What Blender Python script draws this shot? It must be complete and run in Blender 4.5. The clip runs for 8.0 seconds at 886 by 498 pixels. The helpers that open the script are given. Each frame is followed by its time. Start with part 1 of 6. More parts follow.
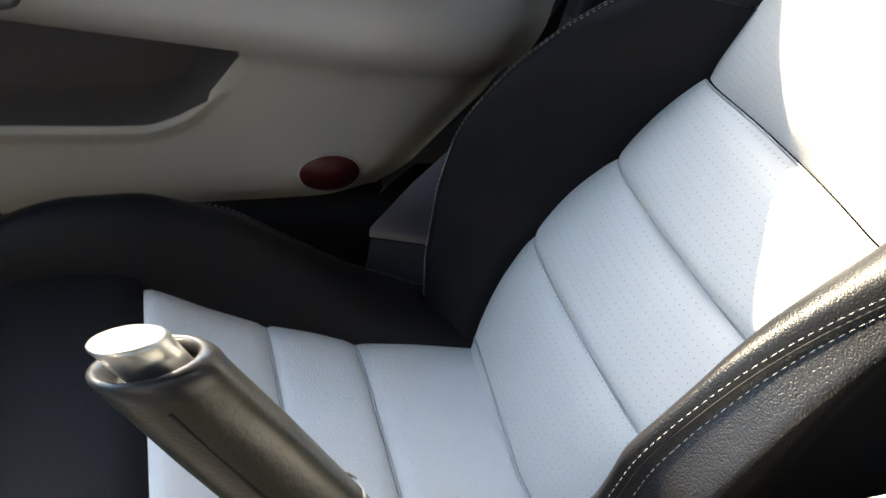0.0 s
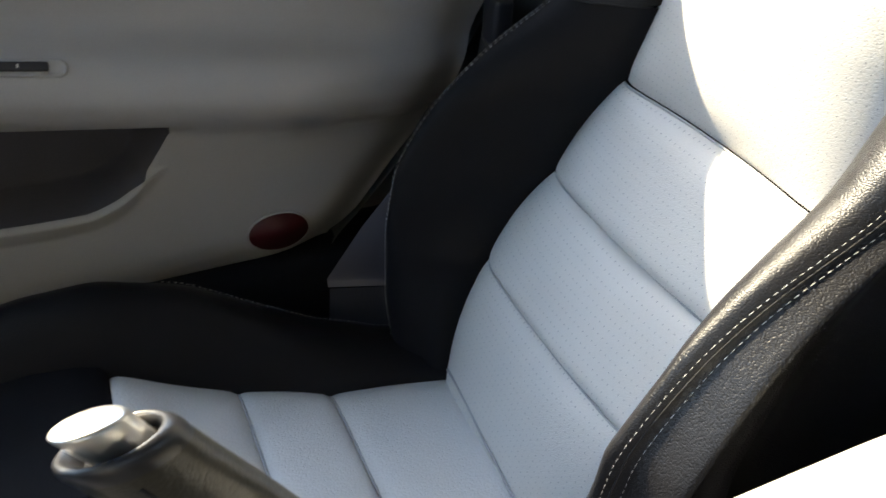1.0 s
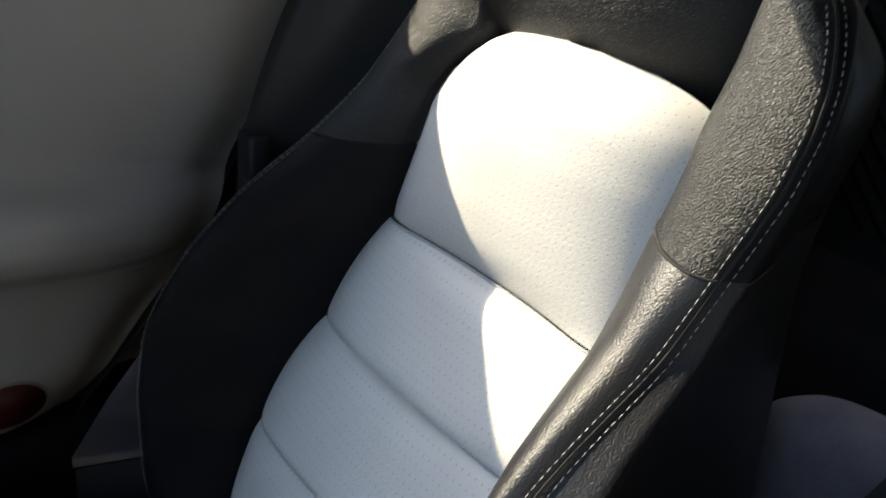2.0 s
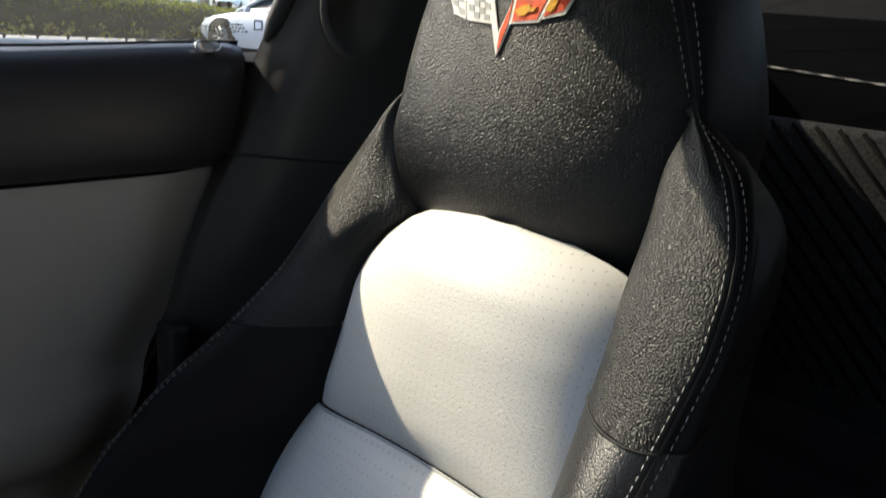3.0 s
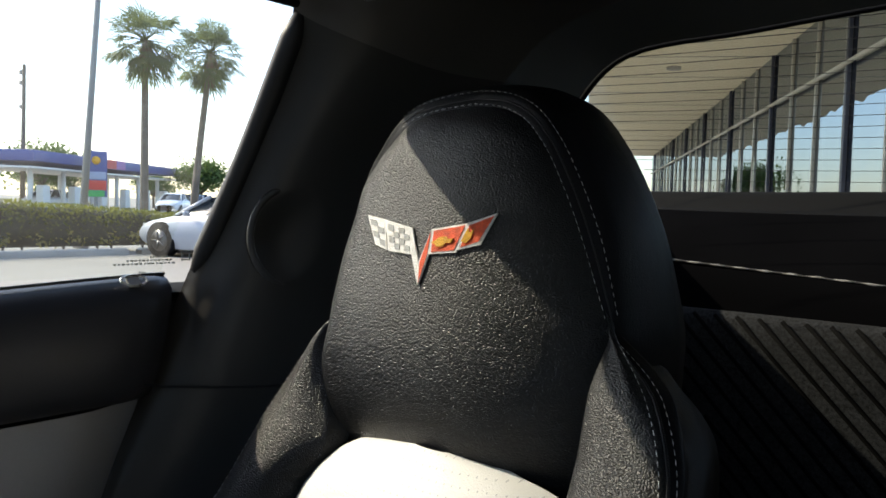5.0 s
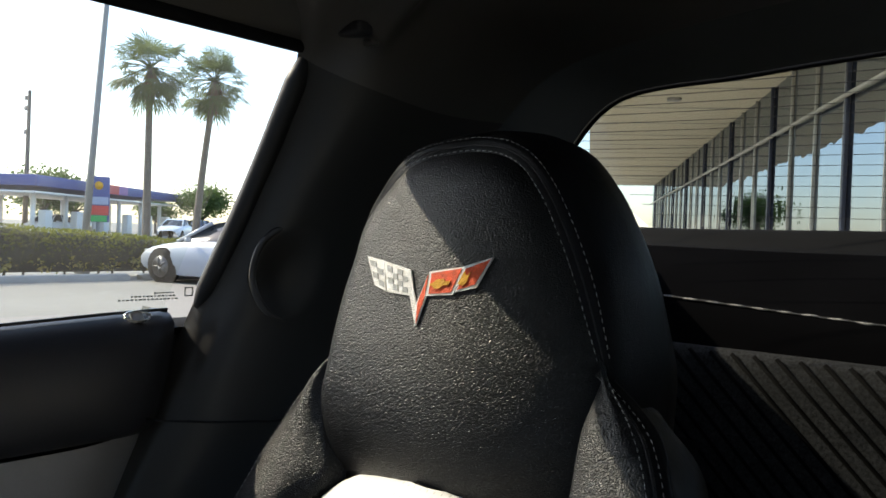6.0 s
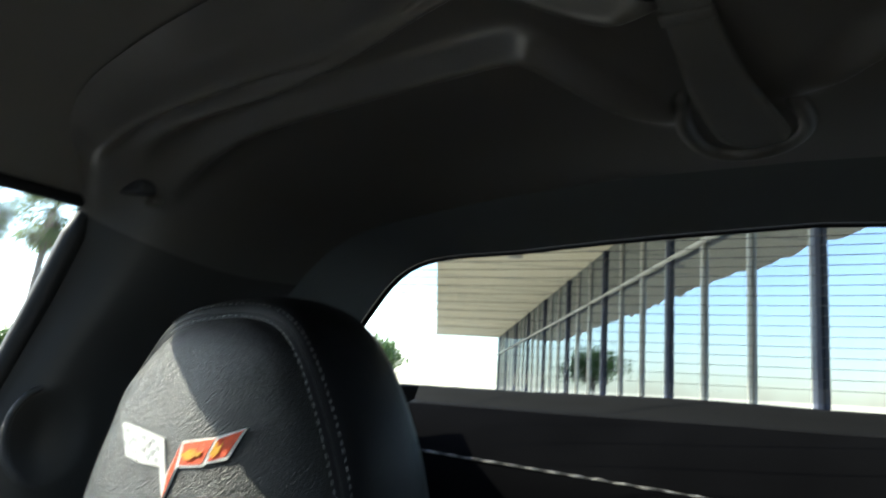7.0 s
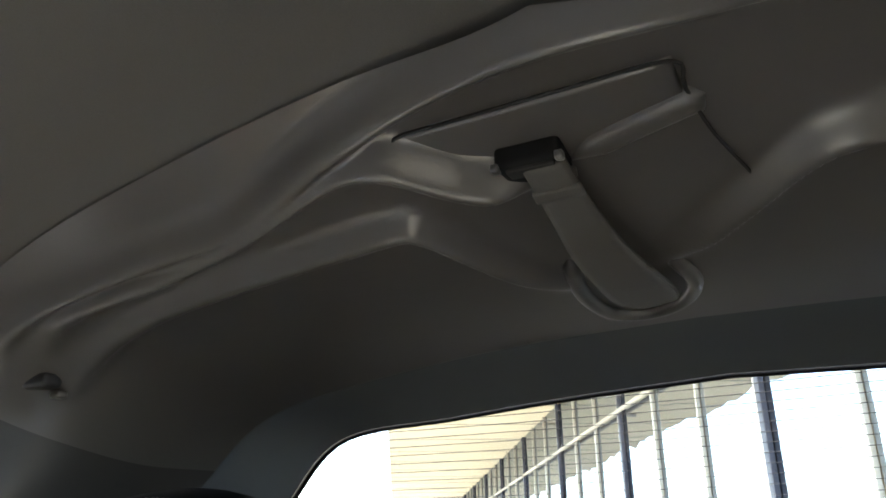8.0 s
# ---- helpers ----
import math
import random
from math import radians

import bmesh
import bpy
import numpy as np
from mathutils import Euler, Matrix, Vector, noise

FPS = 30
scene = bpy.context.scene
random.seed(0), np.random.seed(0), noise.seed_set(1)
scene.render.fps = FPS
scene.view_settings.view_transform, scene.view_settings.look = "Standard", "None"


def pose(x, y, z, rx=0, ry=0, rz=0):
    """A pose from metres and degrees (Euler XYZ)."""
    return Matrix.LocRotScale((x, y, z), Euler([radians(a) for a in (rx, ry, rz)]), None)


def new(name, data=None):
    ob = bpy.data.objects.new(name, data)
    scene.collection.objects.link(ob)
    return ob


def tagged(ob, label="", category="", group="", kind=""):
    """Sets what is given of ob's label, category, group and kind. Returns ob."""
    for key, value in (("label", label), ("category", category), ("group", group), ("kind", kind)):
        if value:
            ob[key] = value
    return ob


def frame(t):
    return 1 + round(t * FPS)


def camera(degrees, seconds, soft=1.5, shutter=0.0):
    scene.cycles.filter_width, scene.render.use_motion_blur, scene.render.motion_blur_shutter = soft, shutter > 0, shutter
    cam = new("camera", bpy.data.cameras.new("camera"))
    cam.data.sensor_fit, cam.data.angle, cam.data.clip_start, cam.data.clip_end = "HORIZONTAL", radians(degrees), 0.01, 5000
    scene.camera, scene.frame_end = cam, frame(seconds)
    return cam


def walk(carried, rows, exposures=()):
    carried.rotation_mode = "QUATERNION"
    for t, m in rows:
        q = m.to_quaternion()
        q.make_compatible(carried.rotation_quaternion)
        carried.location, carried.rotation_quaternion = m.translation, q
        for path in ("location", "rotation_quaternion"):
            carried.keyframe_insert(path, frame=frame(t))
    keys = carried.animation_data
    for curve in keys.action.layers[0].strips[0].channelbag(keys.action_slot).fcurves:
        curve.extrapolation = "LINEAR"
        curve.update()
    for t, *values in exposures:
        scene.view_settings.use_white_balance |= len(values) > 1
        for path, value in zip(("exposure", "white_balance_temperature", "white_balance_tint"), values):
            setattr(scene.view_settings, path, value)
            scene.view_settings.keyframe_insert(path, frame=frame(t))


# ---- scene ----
cam = camera(57.5, 8.0, soft=1.5, shutter=0.35)
PATH = [
    (0, pose(-0.0363, 0.5188, 0.8971, 49.925, -8.494, -106.672)),
    (0.5, pose(-0.053, 0.5251, 0.9005, 52.935, -3.584, -111.329)),
    (1, pose(-0.047, 0.5141, 0.9021, 53.268, -2.509, -114.682)),
    (1.5, pose(-0.0181, 0.4919, 0.8963, 56.945, -5.906, -123.463)),
    (2, pose(0.0001, 0.467, 0.9039, 61.925, -6.453, -129.82)),
    (3.3, pose(0.0074, 0.4486, 0.9215, 76.76, -3.756, -136.303)),
    (3.5, pose(0.0071, 0.4457, 0.9267, 78.484, -3.632, -136.799)),
    (4, pose(0.0081, 0.4404, 0.9319, 81.881, -3.406, -138.588)),
    (4.5, pose(0.0057, 0.4394, 0.939, 84.371, -2.751, -139.979)),
    (5, pose(0.0027, 0.4409, 0.9448, 86.932, -1.57, -140.076)),
    (5.2, pose(0.0003, 0.4429, 0.9474, 87.498, -1.07, -139.591)),
    (6.5, pose(-0.0326, 0.4532, 0.9649, 91.857, -4.541, -141.807)),
    (7, pose(-0.0641, 0.4246, 0.9743, 99.81, -3.29, -150.729)),
    (7.2, pose(-0.0638, 0.4178, 0.9743, 102.841, -1.642, -152.879)),
    (7.5, pose(-0.0814, 0.4144, 0.9777, 107.503, 0.082, -154.436)),
    (8, pose(-0.095, 0.418, 0.9829, 111.215, 0.848, -153.432)),
]
walk(cam, PATH, exposures=[(0.0, 3.42, 7300, 10), (0.5, 2.84, 7250, 10), (1.0, 2.92, 7150, 10), (2.0, 2.28, 6850, 10), (3.3, 1.62, 6700, 10), (4.5, 1.42, 6500, 10), (5.2, 1.48, 6500, 10), (6.5, 1.36, 6500, 10), (7.0, 2.32, 5950, 3), (7.5, 3.0, 5700, 2), (8.0, 3.98, 6450, 10)])

# ---- light: afternoon sun from the passenger side, clear sky ----
SUN_DIR = Vector((0.75, 0.25, 0.614)).normalized()
world = bpy.data.worlds.new("sky_world")
scene.world = world
world.use_nodes = True
wn = world.node_tree.nodes
sky = wn.new("ShaderNodeTexSky")
sky.sky_type = "NISHITA"
sky.sun_disc = False
sky.sun_elevation = math.asin(SUN_DIR.z)
sky.sun_rotation = math.atan2(SUN_DIR.x, SUN_DIR.y)
sky.air_density, sky.dust_density, sky.ozone_density = 1.0, 1.0, 1.3
wn["Background"].inputs["Strength"].default_value = 0.15
world.node_tree.links.new(sky.outputs[0], wn["Background"].inputs["Color"])
sun = new("sun", bpy.data.lights.new("sun", "SUN"))
sun.data.energy, sun.data.angle, sun.data.color = 2.25, radians(0.5), (1.0, 0.91, 0.70)
sun.matrix_world = SUN_DIR.to_track_quat("Z", "Y").to_matrix().to_4x4()


# ---- materials ----
def nodes_of(name):
    m = bpy.data.materials.new(name)
    m.use_nodes = True
    return m, m.node_tree.nodes, m.node_tree.links, m.node_tree.nodes["Principled BSDF"]


def surface(name, color, rough=0.6, metal=0.0, vary=0.15, scale=8.0, fine=120.0, bump=0.1, depth=0.001,
            grain="noise", coat=0.0, rough_vary=0.08, spec=0.5):
    """Base colour varied at two scales, with a fine relief of noise or leather cells."""
    m, n, l, b = nodes_of(name)
    co = n.new("ShaderNodeTexCoord")
    big, small = n.new("ShaderNodeTexNoise"), n.new("ShaderNodeTexNoise")
    big.inputs["Scale"].default_value, small.inputs["Scale"].default_value = scale, fine
    big.inputs["Detail"].default_value = small.inputs["Detail"].default_value = 3.0
    l.new(co.outputs["Object"], big.inputs["Vector"])
    l.new(co.outputs["Object"], small.inputs["Vector"])
    add = n.new("ShaderNodeMath")
    add.operation = "MULTIPLY_ADD"
    add.inputs[1].default_value, add.inputs[2].default_value = 0.4, 0.0
    l.new(small.outputs["Fac"], add.inputs[0])
    mix = n.new("ShaderNodeMath")
    mix.operation = "MULTIPLY_ADD"
    mix.inputs[1].default_value = 0.6
    l.new(big.outputs["Fac"], mix.inputs[0])
    l.new(add.outputs[0], mix.inputs[2])
    ramp = n.new("ShaderNodeMapRange")
    ramp.inputs[1].default_value, ramp.inputs[2].default_value = 0.3, 0.7
    ramp.inputs[3].default_value, ramp.inputs[4].default_value = 1 - vary, 1 + vary
    l.new(mix.outputs[0], ramp.inputs[0])
    tint = n.new("ShaderNodeVectorMath")
    tint.operation = "SCALE"
    tint.inputs[0].default_value = color
    l.new(ramp.outputs[0], tint.inputs["Scale"])
    l.new(tint.outputs[0], b.inputs["Base Color"])
    rr = n.new("ShaderNodeMapRange")
    rr.inputs[3].default_value, rr.inputs[4].default_value = rough - rough_vary, rough + rough_vary
    l.new(big.outputs["Fac"], rr.inputs[0])
    l.new(rr.outputs[0], b.inputs["Roughness"])
    b.inputs["Metallic"].default_value = metal
    b.inputs["Coat Weight"].default_value = coat
    b.inputs["Specular IOR Level"].default_value = spec
    if bump:
        bp = n.new("ShaderNodeBump")
        bp.inputs["Strength"].default_value, bp.inputs["Distance"].default_value = bump, depth
        if grain == "leather":
            # pebbles drawn out sideways into short wrinkles, broken up by a finer noise
            vo = n.new("ShaderNodeTexVoronoi")
            vo.feature = "SMOOTH_F1"
            vo.inputs["Scale"].default_value = fine * 1.45
            vo.inputs["Smoothness"].default_value = 0.35
            vo.inputs["Randomness"].default_value = 0.9
            warp = n.new("ShaderNodeVectorMath")
            warp.operation = "MULTIPLY_ADD"
            warp.inputs[1].default_value = (0.0004, 0.0004, 0.0004)
            wide = n.new("ShaderNodeVectorMath")
            wide.operation = "MULTIPLY"
            wide.inputs[1].default_value = (0.75, 0.9, 1.0)
            waver = n.new("ShaderNodeTexNoise")
            waver.inputs["Scale"].default_value = fine * 0.8
            l.new(co.outputs["Object"], waver.inputs["Vector"])
            l.new(waver.outputs["Color"], warp.inputs[0])
            l.new(co.outputs["Object"], wide.inputs[0])
            l.new(wide.outputs[0], warp.inputs[2])
            l.new(warp.outputs[0], vo.inputs["Vector"])
            pebble = n.new("ShaderNodeMath")
            pebble.operation = "MULTIPLY_ADD"
            square = n.new("ShaderNodeMath")
            square.operation = "POWER"
            square.inputs[1].default_value = 2.0
            l.new(vo.outputs["Distance"], square.inputs[0])
            pebble.inputs[1].default_value, pebble.inputs[2].default_value = -1.6, 1.0
            l.new(square.outputs[0], pebble.inputs[0])
            l.new(pebble.outputs[0], bp.inputs["Height"])
        else:
            l.new(small.outputs["Fac"], bp.inputs["Height"])
        l.new(bp.outputs[0], b.inputs["Normal"])
    return m


def perforated(name, color, rough):
    """Pale leather with fine grain and a grid of small punched holes."""
    m = surface(name, color, rough, vary=0.05, scale=14, fine=680, bump=0.26, depth=0.0006, grain="leather")
    n, l, b = m.node_tree.nodes, m.node_tree.links, m.node_tree.nodes["Principled BSDF"]
    co = n.new("ShaderNodeTexCoord")
    wrapped = n.new("ShaderNodeVectorMath")
    wrapped.operation = "MULTIPLY"
    wrapped.inputs[1].default_value = (1 / 0.0062, 0.0, 1 / 0.0062)
    l.new(co.outputs["Object"], wrapped.inputs[0])
    cell = n.new("ShaderNodeVectorMath")
    cell.operation = "FRACTION"
    l.new(wrapped.outputs[0], cell.inputs[0])
    far = n.new("ShaderNodeVectorMath")
    far.operation = "DISTANCE"
    far.inputs[1].default_value = (0.5, 0.0, 0.5)
    l.new(cell.outputs[0], far.inputs[0])
    hole = n.new("ShaderNodeMath")
    hole.operation = "LESS_THAN"
    hole.inputs[1].default_value = 0.085
    l.new(far.outputs["Value"], hole.inputs[0])
    mix = n.new("ShaderNodeMix")
    mix.data_type = "RGBA"
    mix.inputs[7].default_value = (0.44, 0.44, 0.44, 1)
    old = b.inputs["Base Color"].links[0].from_socket
    l.new(hole.outputs[0], mix.inputs[0])
    l.new(old, mix.inputs[6])
    l.new(mix.outputs[2], b.inputs["Base Color"])
    return m


def clear_glass(name, tint=(0.93, 0.97, 0.95), rough=0.0, dust=0.0):
    """Thin pane: see-through, with a Fresnel reflection and a film of fine sunlit dust that also stands in for veiling
    glare.
    """
    m, n, l, b = nodes_of(name)
    n.remove(b)
    tr, gl, fr, mx = n.new("ShaderNodeBsdfTransparent"), n.new("ShaderNodeBsdfGlossy"), n.new("ShaderNodeFresnel"), n.new("ShaderNodeMixShader")
    tr.inputs[0].default_value = (*tint, 1)
    gl.inputs["Roughness"].default_value = rough
    fr.inputs["IOR"].default_value = 1.35
    l.new(fr.outputs[0], mx.inputs[0])
    l.new(gl.outputs[0], mx.inputs[2])
    if dust:
        film, dm, no, rg = n.new("ShaderNodeBsdfTranslucent"), n.new("ShaderNodeMixShader"), n.new("ShaderNodeTexNoise"), n.new("ShaderNodeMapRange")
        film.inputs[0].default_value = (0.86, 0.83, 0.78, 1)
        no.inputs["Scale"].default_value = 5.0
        no.inputs["Detail"].default_value = 4.0
        rg.inputs[3].default_value, rg.inputs[4].default_value = dust * 0.6, dust * 1.4
        l.new(no.outputs["Fac"], rg.inputs[0])
        l.new(rg.outputs[0], dm.inputs[0])
        l.new(tr.outputs[0], dm.inputs[1])
        l.new(film.outputs[0], dm.inputs[2])
        l.new(dm.outputs[0], mx.inputs[1])
    else:
        l.new(tr.outputs[0], mx.inputs[1])
    l.new(mx.outputs[0], n["Material Output"].inputs[0])
    return m


BLACK_LEATHER = surface("black_leather", (0.0045, 0.0047, 0.0052), 0.35, vary=0.2, rough_vary=0.04, scale=10, fine=720, bump=0.8, depth=0.0006, grain="leather", spec=0.38)
SMOOTH_LEATHER = surface("smooth_black_leather", (0.009, 0.009, 0.0105), 0.48, vary=0.2, scale=9, fine=700, bump=0.25, depth=0.0006, grain="leather", spec=0.12)
LIT_LEATHER = surface("lit_black_leather", (0.013, 0.013, 0.015), 0.40, vary=0.2, rough_vary=0.05, scale=9, fine=680, bump=0.5, depth=0.0004, grain="leather", spec=0.46)
PALE_LEATHER = perforated("pale_grey_leather", (0.69, 0.68, 0.65), 0.5)
LID_LEATHER = surface("pale_lid_leather", (0.66, 0.66, 0.65), 0.5, vary=0.06, scale=10, fine=420, bump=0.3, depth=0.001, grain="leather")
THREAD = surface("pale_thread", (0.46, 0.46, 0.45), 0.8, vary=0.15, scale=60, fine=900, bump=0.3, depth=0.0004)
SEAM = surface("dark_seam", (0.015, 0.015, 0.016), 0.8, vary=0.1, bump=0.0)
GREY_SEAM = surface("grey_seam", (0.42, 0.43, 0.44), 0.8, vary=0.1, bump=0.0)
SHADED_POCKET = surface("shaded_pocket_plastic", (0.095, 0.093, 0.107), 0.75, vary=0.12, scale=8, fine=500, bump=0.2, depth=0.0008, spec=0.2)
GREY_PLASTIC = surface("grey_door_plastic", (0.41, 0.40, 0.395), 0.5, vary=0.06, scale=5, fine=500, bump=0.18, depth=0.0006)
DARK_PLASTIC = surface("dark_plastic", (0.032, 0.032, 0.037), 0.45, vary=0.15, scale=7, fine=600, bump=0.2, depth=0.0006)
GLOSS_PLASTIC = surface("smooth_dark_plastic", (0.025, 0.025, 0.028), 0.3, vary=0.1, scale=7, fine=600, bump=0.08, depth=0.0004)
TRIM_PLASTIC = surface("halo_trim_plastic", (0.082, 0.076, 0.069), 0.33, vary=0.03, rough_vary=0.03, scale=4, fine=700, bump=0.0, spec=0.9)
SHADED_TRIM = surface("shaded_trim_plastic", (0.050, 0.048, 0.046), 0.40, vary=0.05, scale=4, fine=700, bump=0.12, depth=0.0005, spec=0.45)
SEAL = surface("rubber_seal", (0.012, 0.012, 0.013), 0.55, vary=0.15, scale=12, fine=500, bump=0.1, depth=0.0004)
HEADLINER = surface("headliner_cloth", (0.095, 0.089, 0.080), 0.85, vary=0.1, scale=6, fine=900, bump=0.25, depth=0.0006)
RUBBER = surface("black_rubber", (0.007, 0.007, 0.008), 0.85, vary=0.2, bump=0.0, spec=0.2)
CARPET = surface("black_carpet", (0.010, 0.010, 0.012), 0.95, vary=0.3, scale=20, fine=900, bump=0.6, depth=0.003, spec=0.1)
CLOTH = surface("woven_cargo_cloth", (0.017, 0.018, 0.0195), 0.9, vary=0.95, scale=240, fine=520, bump=0.9, depth=0.001, spec=0.15)
CHROME = surface("chrome", (0.80, 0.79, 0.75), 0.27, metal=1.0, vary=0.03, scale=30, fine=300, bump=0.02, depth=0.0002, rough_vary=0.04)
SATIN = surface("satin_chrome", (0.82, 0.80, 0.76), 0.36, metal=1.0, vary=0.03, scale=30, fine=300, bump=0.02, depth=0.0002, rough_vary=0.03)
RED_LENS = surface("dark_red_lens", (0.060, 0.004, 0.006), 0.5, vary=0.15, scale=60, fine=400, bump=0.3, depth=0.0008)
GLASS = clear_glass("window_glass", dust=0.022)
# added tint stands in for the driver and seat that block light
DIMMED_GLASS = clear_glass("dimmed_driver_glass", tint=(0.45, 0.48, 0.47))
HATCH_GLASS = clear_glass("tinted_hatch_glass", tint=(0.69, 0.725, 0.72))
SCREEN_GLASS = clear_glass("windscreen_glass", tint=(0.80, 0.86, 0.83))
RED_STITCH = surface("red_embroidery", (0.78, 0.10, 0.025), 0.7, vary=0.35, scale=160, fine=900, bump=0.7, depth=0.001)
GOLD_STITCH = surface("yellow_embroidery", (0.75, 0.38, 0.02), 0.7, vary=0.3, scale=160, fine=900, bump=0.7, depth=0.001)
WHITE_STITCH = surface("white_embroidery", (0.88, 0.87, 0.85), 0.75, vary=0.15, scale=160, fine=900, bump=0.6, depth=0.001)
GREY_STITCH = surface("grey_embroidery", (0.40, 0.40, 0.40), 0.75, vary=0.25, scale=160, fine=900, bump=0.6, depth=0.001)
WEBBING = surface("strap_webbing", (0.075, 0.070, 0.062), 0.6, vary=0.1, scale=40, fine=1500, bump=0.4, depth=0.0006)
ASPHALT = surface("sunlit_lot_paving", (0.27, 0.25, 0.22), 0.9, vary=0.15, scale=0.35, fine=22, bump=0.3, depth=0.01)
CONCRETE = surface("kerb_concrete", (0.42, 0.40, 0.37), 0.9, vary=0.15, scale=1.5, fine=40, bump=0.3, depth=0.005)
SUNLIT_LEAF = surface("sunlit_hedge_leaves", (0.34, 0.28, 0.09), 0.7, vary=0.4, scale=3.0, fine=30, bump=0.0)
HEDGE_LEAF = surface("hedge_leaves", (0.105, 0.115, 0.030), 0.8, vary=0.45, scale=2.5, fine=30, bump=0.0, spec=0.15)
PALM_LEAF = surface("palm_fronds", (0.065, 0.090, 0.045), 0.5, vary=0.35, scale=2.0, fine=20, bump=0.0)
DEAD_FROND = surface("dry_palm_thatch", (0.18, 0.13, 0.085), 0.9, vary=0.3, scale=3.0, fine=20, bump=0.0)
BARK = surface("palm_bark", (0.15, 0.125, 0.10), 0.9, vary=0.3, scale=3.0, fine=30, bump=0.6, depth=0.03)
TREE_LEAF = surface("tree_leaves", (0.06, 0.10, 0.03), 0.6, vary=0.4, scale=0.8, fine=10, bump=0.0)
POLE_METAL = surface("grey_painted_steel", (0.24, 0.24, 0.235), 0.5, vary=0.08, scale=2, fine=40, bump=0.05)
BLUE_PAINT = surface("blue_canopy_paint", (0.05, 0.075, 0.27), 0.45, vary=0.08, scale=0.5, fine=20, bump=0.0)
WHITE_PAINT = surface("white_paint", (0.75, 0.75, 0.74), 0.45, vary=0.05, scale=0.5, fine=20, bump=0.0)
CAR_WHITE = surface("white_car_paint", (0.72, 0.74, 0.78), 0.25, vary=0.03, scale=1, fine=20, bump=0.0, coat=0.6)
CAR_DARK = surface("dark_car_paint", (0.03, 0.035, 0.05), 0.25, vary=0.05, scale=1, fine=20, bump=0.0, coat=0.6)
CAR_GLASS = surface("tinted_car_glass", (0.02, 0.025, 0.03), 0.08, vary=0.05, bump=0.0, rough_vary=0.02)
ALLOY = surface("wheel_alloy", (0.11, 0.11, 0.115), 0.35, metal=1.0, vary=0.05, bump=0.0)
SOFFIT = surface("cream_soffit_panels", (0.86, 0.77, 0.56), 0.8, vary=0.06, scale=0.4, fine=12, bump=0.05, depth=0.005)
MULLION = surface("aluminium_mullion", (0.45, 0.43, 0.38), 0.45, metal=0.3, vary=0.08, scale=1.0, fine=20, bump=0.0)
COLUMN_PAINT = surface("dark_blue_column_paint", (0.035, 0.040, 0.065), 0.5, vary=0.1, scale=1.0, fine=20, bump=0.0)
RED_SIGN = surface("red_price_panel", (0.65, 0.04, 0.03), 0.5, vary=0.05, bump=0.0)
GREEN_SIGN = surface("green_price_panel", (0.03, 0.42, 0.09), 0.5, vary=0.05, bump=0.0)
BROWN_INT = surface("shop_interior", (0.30, 0.25, 0.18), 0.9, vary=0.2, scale=0.4, fine=6, bump=0.0)
DARK_TREE = surface("far_foliage", (0.07, 0.10, 0.045), 0.7, vary=0.3, scale=0.3, fine=4, bump=0.0)


def storefront_glass():
    """Reflective plate glass with a slight waviness, dark shop behind."""
    m, n, l, b = nodes_of("storefront_glass")
    n.remove(b)
    tr, gl, mx = n.new("ShaderNodeBsdfTransparent"), n.new("ShaderNodeBsdfGlossy"), n.new("ShaderNodeMixShader")
    tr.inputs[0].default_value = (0.6, 0.62, 0.6, 1)
    gl.inputs[0].default_value = (0.36, 0.40, 0.46, 1)
    gl.inputs["Roughness"].default_value = 0.01
    fr = n.new("ShaderNodeFresnel")
    fr.inputs["IOR"].default_value = 3.6
    l.new(fr.outputs[0], mx.inputs[0])
    co, no, bp = n.new("ShaderNodeTexCoord"), n.new("ShaderNodeTexNoise"), n.new("ShaderNodeBump")
    no.inputs["Scale"].default_value = 0.7
    bp.inputs["Strength"].default_value, bp.inputs["Distance"].default_value = 0.25, 0.05
    l.new(co.outputs["Object"], no.inputs["Vector"])
    l.new(no.outputs["Fac"], bp.inputs["Height"])
    l.new(bp.outputs[0], gl.inputs["Normal"])
    l.new(tr.outputs[0], mx.inputs[1])
    l.new(gl.outputs[0], mx.inputs[2])
    l.new(mx.outputs[0], n["Material Output"].inputs[0])
    return m


SHOP_GLASS = storefront_glass()


def let_through(m, share, color):
    """Leaves let some light through."""
    n, l = m.node_tree.nodes, m.node_tree.links
    tr, mx = n.new("ShaderNodeBsdfTranslucent"), n.new("ShaderNodeMixShader")
    tr.inputs[0].default_value = (*color, 1)
    mx.inputs[0].default_value = share
    l.new(n["Principled BSDF"].outputs[0], mx.inputs[1])
    l.new(tr.outputs[0], mx.inputs[2])
    l.new(mx.outputs[0], n["Material Output"].inputs[0])


let_through(HEDGE_LEAF, 0.45, (0.24, 0.25, 0.05))
let_through(SUNLIT_LEAF, 0.5, (0.55, 0.45, 0.12))
let_through(PALM_LEAF, 0.5, (0.18, 0.22, 0.09))
let_through(TREE_LEAF, 0.4, (0.12, 0.18, 0.04))
let_through(DARK_TREE, 0.4, (0.12, 0.16, 0.06))


# ---- mesh helpers ----
def mesh_object(name, bm, material, smooth=True):
    me = bpy.data.meshes.new(name)
    bm.normal_update()
    bm.to_mesh(me)
    bm.free()
    if smooth:
        for p in me.polygons:
            p.use_smooth = True
    if material:
        me.materials.append(material)
    return new(name, me)


def part(name, bm, material, parent, label="", smooth=True):
    ob = mesh_object(name, bm, material, smooth)
    ob.parent = parent
    if label:
        tagged(ob, label)
    return ob


